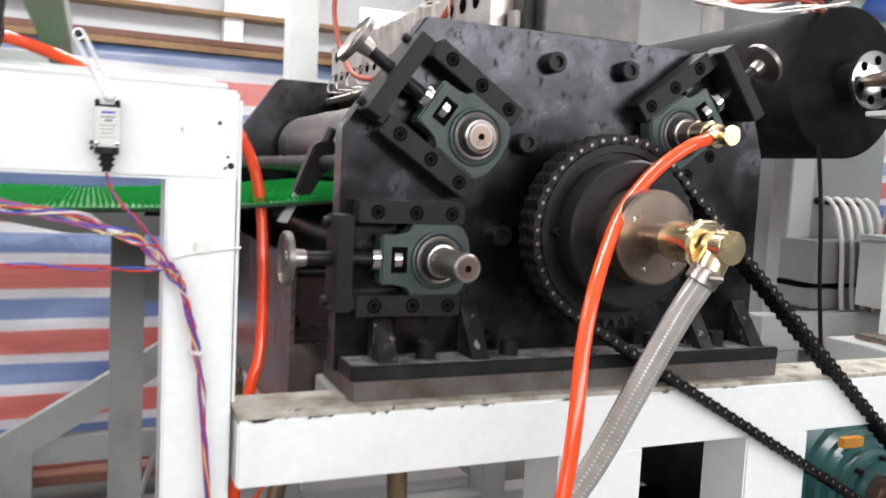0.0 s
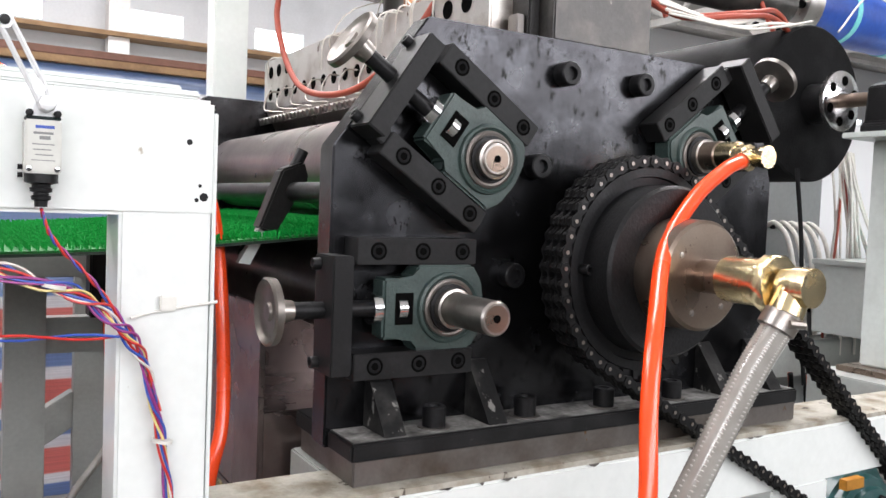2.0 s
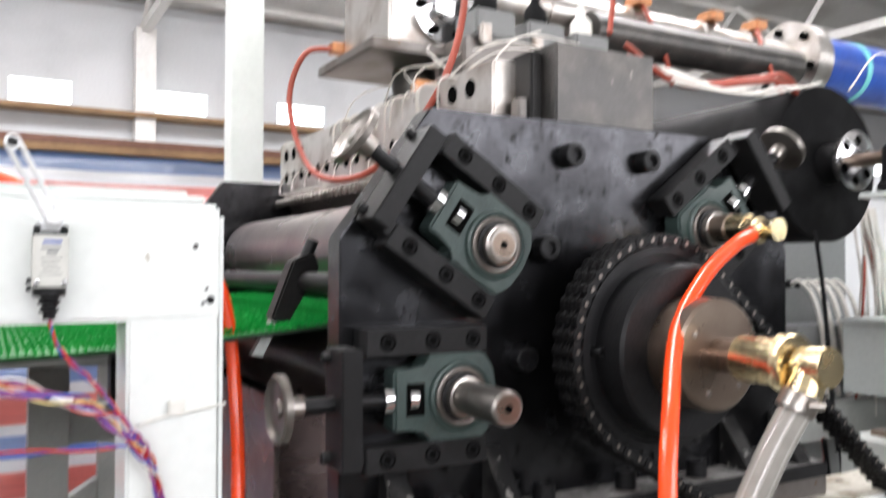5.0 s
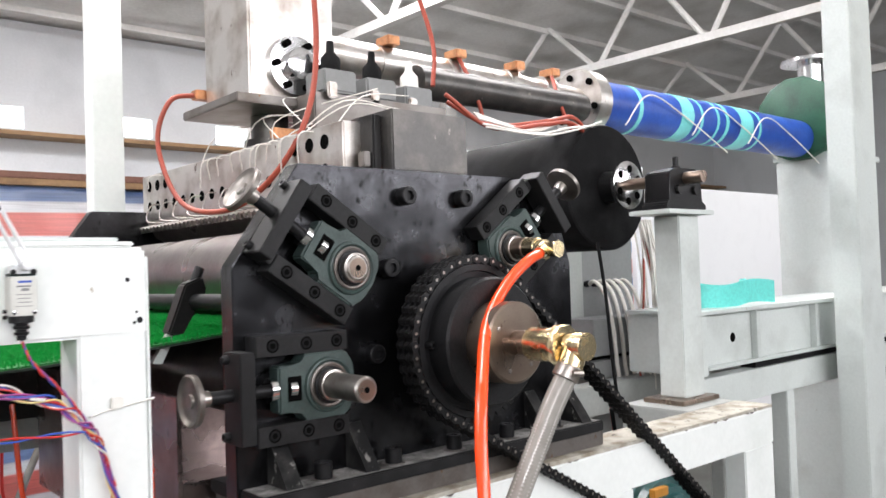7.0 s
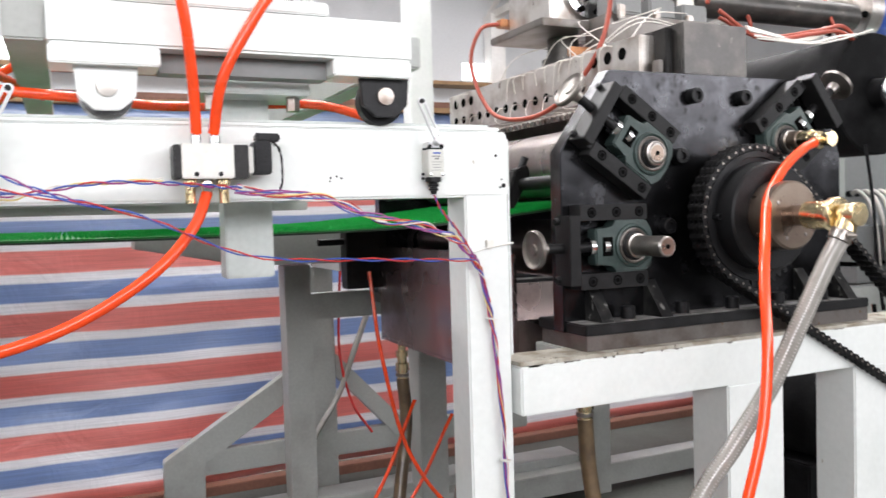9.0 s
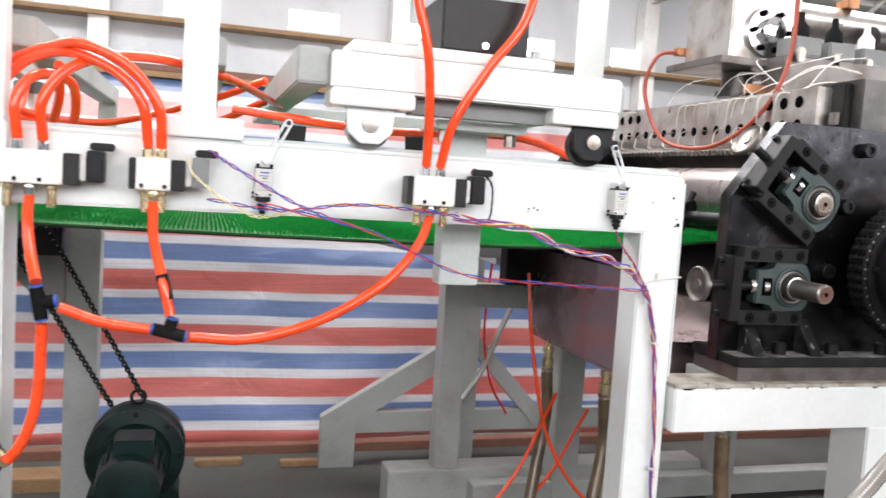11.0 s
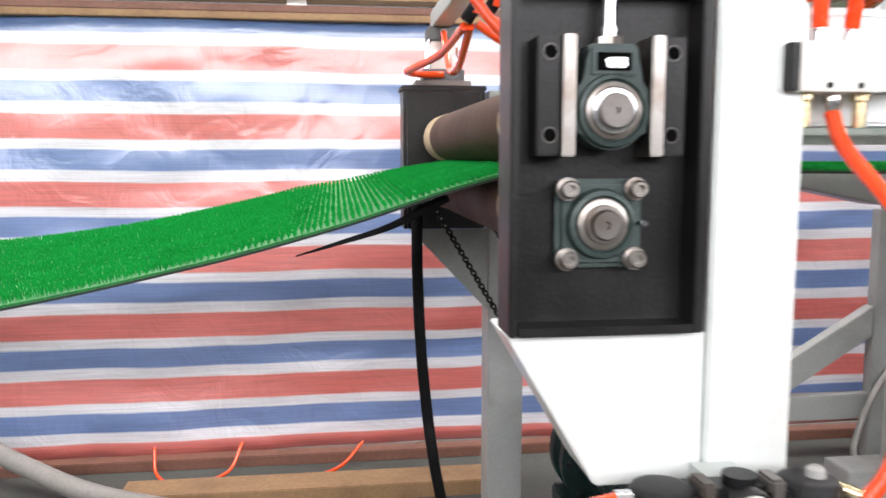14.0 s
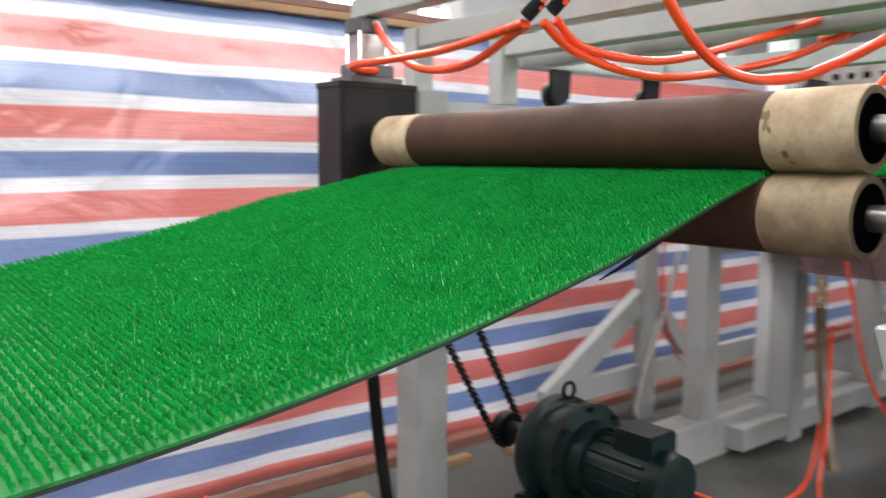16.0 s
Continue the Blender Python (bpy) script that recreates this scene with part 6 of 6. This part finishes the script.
def extruder():
    t = thing("extruder", "silver extruder adapter and barrel with heater bands and blue wrap", "extruder", (1.2, 2.1, 1.8))
    part("feed_block", bx(0.72, 1.0, 2.0, 2.28, 1.919, 2.30, bevel=0.006), SILVER, t)
    part("feed_plate", bx(0.655, 1.03, 1.95, 2.30, 1.893, 1.918, bevel=0.003), SHIM, t)
    part("neck", la((0.845, 2.12, 1.80), (0, 0, 1), [(0, 0.075), (0.02, 0.075), (0.022, 0.055), (0.092, 0.055)], seg=28), BLOCK, t)
    part("copper_terminal", bx(0.69, 0.775, 2.281, 2.32, 1.962, 1.99, bevel=0.003), COPPER, t)
    part("copper_terminal", bx(0.76, 0.85, 1.945, 1.969, 1.80, 1.83, bevel=0.003), COPPER, t)
    part("flange", la((0.86, 2.0, 2.02), (0, -1, 0), [(0, 0.085), (0.02, 0.085), (0.022, 0.045), (0.05, 0.045), (0.055, 0.03)], seg=32), CHROME, t)
    for k in range(6):
        a = k * math.pi / 3
        part("flange_bolt", cy((0.86 + 0.068 * math.cos(a), 1.98, 2.02 + 0.068 * math.sin(a)), (0.86 + 0.068 * math.cos(a), 1.965, 2.02 + 0.068 * math.sin(a)), 0.01, seg=8), HOLE, t)
    part("adapter", la((0.98, 2.14, 2.12), (1, 0, -0.01), [(0, 0.06), (0.9, 0.06), (1.05, 0.055), (1.3, 0.05)]), SILVER, t)
    part("shield", la((1.35, 2.05, 2.05), (1, 0, 0), [(0, 0.055), (0.85, 0.055)]), BLOCK, t)
    for x in (1.25, 1.55, 1.85, 2.05):
        part("heater_band", la((x, 2.14, 2.115), (1, 0, 0), [(0, 0.063), (0.06, 0.063)]), SILVER, t)
        part("copper_terminal", bx(x + 0.01, x + 0.06, 2.07, 2.14, 2.17, 2.20, bevel=0.003), COPPER, t)
    part("barrel_flange", la((2.28, 2.14, 2.10), (1, 0, 0), [(0, 0.135), (0.075, 0.135), (0.08, 0.12)], seg=40), SILVER, t)
    for k in range(6):
        a = k * math.pi / 3 + 0.3
        part("flange_bolt", cy((2.28, 2.14 + 0.105 * math.cos(a), 2.10 + 0.105 * math.sin(a)), (2.27, 2.14 + 0.105 * math.cos(a), 2.10 + 0.105 * math.sin(a)), 0.014, seg=10), HOLE, t)
    b = part("barrel", la((2.36, 2.14, 2.10), (1, 0, 0), [(0, 0.105), (1.84, 0.105)], seg=32), BLUEWRAP, t, "barrel wrapped in blue sheet")
    for x, w in ((2.58, 0.025), (2.90, 0.10), (3.06, 0.018), (3.20, 0.018), (3.28, 0.025), (3.42, 0.12), (3.60, 0.02)):
        part("tape", la((x, 2.14, 2.10), (1, 0, 0), [(0, 0.105), (0.001, 0.1075), (w, 0.1075), (w + 0.001, 0.105)], seg=32), CYAN, b)
    part("gearbox", la((4.2, 2.14, 2.22), (1, 0, 0), [(0, 0.20), (0.02, 0.24), (0.30, 0.24), (0.32, 0.20), (0.6, 0.18)], seg=14), DRIVEGREEN, t, "dark green drive housing")
    part("feed_neck", la((4.42, 2.14, 2.44), (0, 0, 1), [(0, 0.07), (0.12, 0.07), (0.121, 0.16), (0.14, 0.16)], seg=28), CHROME, t)
    part("stand", bx(4.28, 4.40, 1.98, 2.3, 0, 1.985, bevel=0.006), GREY, t)
    part("stand", bx(4.78, 4.90, 1.98, 2.3, 0, 1.985, bevel=0.006), GREY, t)
    part("stand_top", bx(4.28, 4.90, 1.96, 2.32, 1.986, 2.02, bevel=0.004), GREY, t)
    return t


extruder()
for k in range(3):
    x, y = 0.921 + 0.162 * k, 1.90 + 0.025 * k
    s = thing("terminal_socket", "small grey heater socket with a black plug", "socket", (x, y, 1.9), "heater sockets")
    part("socket_box", bx(x - 0.055, x + 0.055, y - 0.05, y + 0.05, 1.925, 1.99, bevel=0.006), CABINET, s)
    part("clip", bx(x - 0.05, x - 0.02, y - 0.065, y - 0.05, 1.905, 1.95, bevel=0.004), STEEL, s)
    part("plug", la((x, y, 1.99), (0, 0, 1), [(0, 0.03), (0.04, 0.028), (0.06, 0.012), (0.09, 0.01)], seg=16), RUBBER if k < 2 else PLASTIC, s)
part_base = solid("socket_rail", bx(0.84, 1.32, 1.86, 1.98, 1.80, 1.924, bevel=0.004), SHIM, "brownish steel carrier block under the heater sockets", "rail")


def heater_wires():
    rng = random.Random(11)
    for k in range(12):
        y = rng.uniform(1.65, 2.6)
        a = (0.73 + rng.uniform(0, 0.1), y, 1.775)
        b = (rng.uniform(0.9, 1.2), rng.uniform(1.75, 2.0), rng.uniform(1.86, 1.95))
        mid = ((a[0] + b[0]) / 2 - rng.uniform(0.05, 0.16), (a[1] + b[1]) / 2 + rng.uniform(-0.1, 0.1), 1.82 + rng.uniform(0.0, 0.09))
        lead = (0.68 + rng.uniform(-0.02, 0.0), y + 0.03, 1.67 + rng.uniform(0, 0.05))
        hose("thin white glass-fibre heater wire over the die", [lead, (0.665, y, 1.76), a, mid, b], 0.0018, WIREWHITE, "heater_wire", "wire", 6)
    for k in range(9):
        y = 1.75 + 0.105 * k
        hose("bent metal thermocouple lead on the die face", [(0.695, y, 1.668), (0.66, y - 0.01, 1.66), (0.64, y - 0.03, 1.61), (0.67, y - 0.10, 1.60)], 0.0022, STEEL, "thermocouple_lead", "lead", 6)
    red = [
        [(0.70, 2.30, 1.976), (0.62, 2.31, 1.95), (0.585, 2.32, 1.82), (0.60, 2.2, 1.64), (0.63, 1.98, 1.60), (0.66, 1.80, 1.66), (0.72, 1.72, 1.80), (0.78, 1.75, 2.0), (0.80, 1.8, 2.3)],
        [(1.35, 1.9, 1.98), (1.5, 1.85, 1.88), (1.7, 1.8, 1.90), (1.9, 1.85, 1.93), (2.1, 1.9, 1.88)],
        [(1.4, 1.95, 1.97), (1.55, 1.9, 1.90), (1.75, 1.82, 1.92), (1.95, 1.88, 1.96), (2.15, 1.95, 1.90)],
        [(1.3, 1.9, 2.0), (1.33, 1.93, 2.15), (1.3, 2.0, 2.4)],
        [(1.62, 2.0, 1.92), (1.60, 2.03, 2.05), (1.58, 2.1, 2.2)],
        [(2.05, 1.95, 1.9), (2.03, 2.0, 2.02), (2.08, 2.1, 2.2)],
    ]
    for q in red:
        hose("red-brown heater cable beside the barrel", q, 0.0075, RUST, "heater_cable", "cable", 8)
    for k in range(7):
        d = rng.uniform(-0.03, 0.03)
        hose("thin pale heater wire beside the barrel", [(1.45, 1.85 + d, 1.90 + d), (1.65, 1.80 + d, 1.87 + d / 2), (1.85, 1.83 + d, 1.92 + d), (2.1, 1.9 + d, 1.93 - d)], 0.0035, WIREWHITE, "heater_wire", "wire", 6)
    for k in range(3):
        hose("pale cable looping round the blue barrel", [(2.45 + 0.5 * k, 2.02, 2.0), (2.6 + 0.5 * k, 2.0, 2.14), (2.9 + 0.5 * k, 2.02, 2.08), (3.3 + 0.5 * k, 2.05, 1.95)], 0.0035, WIREWHITE, "heater_cable", "cable", 8)


heater_wires()

# ---------- right-hand background ----------
cab = thing("control_cabinet", "grey steel cabinet with cable glands behind the calender", "cabinet", (2.8, 2.5, 0))
part("corner_post", bx(2.478, 2.60, 2.40, 2.50, 0.0, 1.72, bevel=0.004), SHADEGREY, cab)
part("panel", bx(2.601, 3.02, 2.43, 2.75, 0.0, 1.70, bevel=0.004), CABINET, cab)
for k in range(5):
    part("gland", la((2.655 + 0.055 * k, 2.43, 1.335), (0, -1, 0), [(0, 0.016), (0.012, 0.016), (0.014, 0.011), (0.022, 0.010)], seg=12), DARK, cab)
duct = thing("steel_duct", "dull grey steel cable duct below the cabinet panel", "cable duct", (2.9, 2.3, 0.8))
part("box", bx(2.44, 3.55, 2.22, 2.395, 1.025, 1.185, bevel=0.004), CABINET, duct)
part("lower_box", bx(2.44, 3.55, 2.22, 2.395, 0.93, 1.004, bevel=0.003), CABINET, duct)
# solid black filler in place of the shaded gap
part("slit", bx(2.44, 3.55, 2.26, 2.395, 1.0045, 1.0245), HOLE, duct, "black strip for the shade in the gap")
part("rail", bx(2.10, 3.6, 2.12, 2.215, 0.80, 0.925, bevel=0.004), SHADEGREY, duct)
for x in (2.20, 3.30):
    part("leg", bx(x, x + 0.11, 2.14, 2.21, 0.0, 0.799, bevel=0.004), SHADEGREY, duct)
rngc = random.Random(3)
for k in range(5):
    x = 2.655 + 0.055 * k
    hose("pale cable arching out of a cabinet gland", [(x, 2.41, 1.335), (x - 0.03, 2.35, 1.345), (x - 0.075, 2.26, 1.29), (x - 0.10, 2.205, 1.16), (x - 0.10, 2.19, 1.0), (x - 0.10, 2.18, 0.93)], 0.009, WIREWHITE, "cabinet_cable", "cable", 6)
for k in range(26):
    x, fan = 2.75 + rngc.uniform(-0.02, 0.06), rngc.random()
    lean = rngc.uniform(-0.10, 0.16) if fan < 0.7 else rngc.uniform(0.28, 0.36)
    low = 0.86 if fan < 0.7 else 1.0
    y = 2.16 + rngc.uniform(-0.03, 0.03)
    hose("white cable hanging in a bunch", [(x, y + 0.02, 1.62), (x + lean * 0.15, y, 1.45), (x + lean * 0.55 + rngc.uniform(-0.02, 0.02), y - 0.01, 1.22), (x + lean * 0.9 + rngc.uniform(-0.02, 0.02), y - 0.02, 1.02), (x + lean, y - 0.02, low)], 0.0048, RUST if k in (4, 19) else WIREWHITE, "cabinet_cable", "cable", 5)
solid("white_screen", bx(4.4, 8.4, 3.4, 3.44, 0.0, 1.98, bevel=0.003), material("white sheet", (0.78, 0.79, 0.80), 0.6, 0, 0.02), "plain white sheet screen behind the line", "screen")
ef = thing("extruder_bed", "pale grey channel frame beside the extruder", "machine frame", (3.2, 2.0, 0))
part("channel", bx(2.56, 5.2, 1.775, 1.85, 0.985, 1.205, bevel=0.004), GREY, ef)
part("channel_top", bx(2.5, 5.2, 1.74, 2.1, 1.207, 1.225, bevel=0.003), GREY, ef)
part("channel_foot", bx(2.56, 5.2, 1.745, 1.774, 0.985, 1.0, bevel=0.002), GREY, ef)
part("end_plate", bx(2.52, 2.559, 1.745, 2.1, 0.965, 1.206, bevel=0.003), GREY, ef)
for x in (2.95, 3.5, 4.2):
    part("rib", bx(x, x + 0.03, 1.745, 1.7745, 1.001, 1.206, bevel=0.002), GREY, ef)
part("gap_strip", bx(2.97, 5.2, 1.77, 1.84, 0.955, 0.984), RUBBER, ef, "black strip under the channel")
part("lower_rail", bx(2.52, 5.2, 1.75, 1.83, 0.83, 0.954, bevel=0.004), GREY, ef)
for x in (3.2, 4.6):
    part("leg", bx(x, x + 0.07, 1.752, 1.828, 0.0, 0.829, bevel=0.004), GREY, ef)
part("bore", la((2.80, 1.775, 1.10), (0, -1, 0), [(0, 0.02), (0.001, 0.02)]), HOLE, ef)
solid("tall_post", bx(3.55, 3.78, 1.55, 1.68, 0.0, 3.4, bevel=0.005), GREY, "tall pale grey steel post beside the extruder", "post")


def ribbon(bm, pts, z0, h, thick=0.005):
    """A band standing on its edge along a plan line."""
    line = spline([(x, y, 0) for x, y in pts], 8)
    rows = []
    for k, q in enumerate(line):
        d = (line[min(k + 1, len(line) - 1)] - line[max(k - 1, 0)]).normalized()
        n_ = Vector((-d.y, d.x, 0)) * thick / 2
        lift = 0.012 * math.sin(k * 0.21)
        rows.append([bm.verts.new((q + o + Vector((0, 0, z)))) for o, z in ((n_, z0 + max(0, lift)), (n_, z0 + h + lift), (-n_, z0 + h + lift), (-n_, z0 + max(0, lift)))])
    for a, b in zip(rows, rows[1:]):
        for j in range(4):
            bm.faces.new((a[j], b[j], b[(j + 1) % 4], a[(j + 1) % 4]))
    bm.faces.new(rows[0][::-1])
    bm.faces.new(rows[-1])


bm = bmesh.new()
ribbon(bm, [(3.16, 1.77), (2.98, 1.775), (2.84, 1.78), (2.72, 1.80), (2.67, 1.87), (2.75, 1.95), (2.88, 1.93), (2.95, 1.86), (3.02, 1.83), (3.10, 1.90)], 1.228, 0.10)
solid("teal_strap", bm, material("turquoise strap", (0.12, 0.62, 0.56), 0.45), "folded turquoise belt strap lying on the channel", "strap")
solid("hall_post", bx(0.575, 0.68, 2.86, 2.95, 0.0, 3.6, bevel=0.004), WHITE, "slim white steel post behind the die", "post")
hose("black hose drooping to the floor beside the bed", [(2.62, 1.95, 0.80), (2.64, 1.95, 0.55), (2.72, 1.95, 0.25), (2.90, 1.93, 0.08), (3.15, 1.90, 0.022), (3.6, 1.85, 0.022)], 0.018, RUBBER, "floor_hose", "hose")
hose("black cable hanging behind the roll", [(1.86, 1.72, 1.5), (1.87, 1.7, 1.3), (1.89, 1.7, 1.1), (1.92, 1.7, 0.9)], 0.006, RUBBER, "black_cable", "cable")

# ---------- floor clutter ----------
for q in (
    [(-2.75, 3.6, 0.10), (-2.72, 3.5, 0.02), (-2.6, 3.4, 0.015), (-2.45, 3.5, 0.02), (-2.4, 3.62, 0.10)],
    [(-1.9, 3.62, 0.08), (-2.0, 3.5, 0.02), (-2.15, 3.4, 0.015)],
    [(0.2, 2.4, 1.1), (0.22, 2.35, 0.8), (0.3, 2.3, 0.45), (0.5, 2.25, 0.2), (0.9, 2.2, 0.012)],
    [(0.4, 2.5, 0.6), (0.2, 2.4, 0.3), (-0.05, 2.3, 0.1), (-0.25, 2.2, 0.012), (-0.4, 2.3, 0.012)],
    [(0.6, 2.6, 0.5), (0.35, 2.5, 0.2), (0.0, 2.4, 0.012), (-0.3, 2.5, 0.012), (-0.35, 2.7, 0.012)],
):
    hose("thin red-orange air tube lying near the floor", q, 0.007, ORANGE, "air_tube", "tube", 8)


hose("thick dusty grey hose lying on the floor", [(-4.3, 3.56, 0.30), (-3.9, 3.56, 0.26), (-3.48, 3.55, 0.20), (-3.25, 3.48, 0.115), (-2.95, 3.30, 0.056), (-2.66, 3.15, 0.042), (-2.35, 3.02, 0.042), (-2.1, 2.92, 0.042), (-1.8, 2.88, 0.042)], 0.038, material("dusty grey hose", (0.25, 0.235, 0.215), 0.6, 0, 0.1, 12, 0.08, 80), "floor_hose", "hose")
solid("scrap_strip", tb([(-1.80, 1.70, 1.215), (-1.9, 1.69, 1.165), (-2.0, 1.675, 1.135), (-2.07, 1.67, 1.115)], lambda s: 0.008 * (1.15 - s), seg=6), RUBBER, "thin black scrap strip hanging under the mat edge", "strip")
hose("clear greyish drain tube hanging from the pan", [(0.52, 3.35, 0.83), (0.46, 3.35, 0.69), (0.367, 3.35, 0.467), (0.24, 3.33, 0.289), (0.155, 3.31, 0.10), (0.14, 3.29, 0.04)], 0.014, HOSE, "drain_tube", "tube")
hose("thin red cable hanging beyond the mat", [(0.40, 3.35, 1.10), (0.385, 3.35, 0.90), (0.38, 3.35, 0.65), (0.43, 3.34, 0.42), (0.52, 3.33, 0.27)], 0.006, RED, "red_cable", "cable")
for k, q in enumerate(((-1.0, 3.45), (-0.6, 3.40))):
    solid("floor_scrap", bx(q[0], q[0] + 0.22 + 0.05 * k, q[1], q[1] + 0.05, 0.0, 0.03, bevel=0.004), WOOD, "short offcut of raw timber on the floor", "offcut", "timber offcuts")


def motions():
    """The cutter carriage creeps along its rail, out and back."""
    slide = [(0, -0.055), (2.5, -0.065), (5, -0.075), (7.3, -0.066), (7.5, -0.06), (8, -0.032), (8.5, -0.014), (9.2, 0.033), (10.3, 0.05),
             (11.3, 0.036), (12, -0.004), (12.5, -0.03), (13, -0.042), (14, -0.05), (16, -0.05)]
    walk(cutter, [(t, pose(-0.43 + dx, 1.4, 1.49)) for t, dx in slide])


motions()
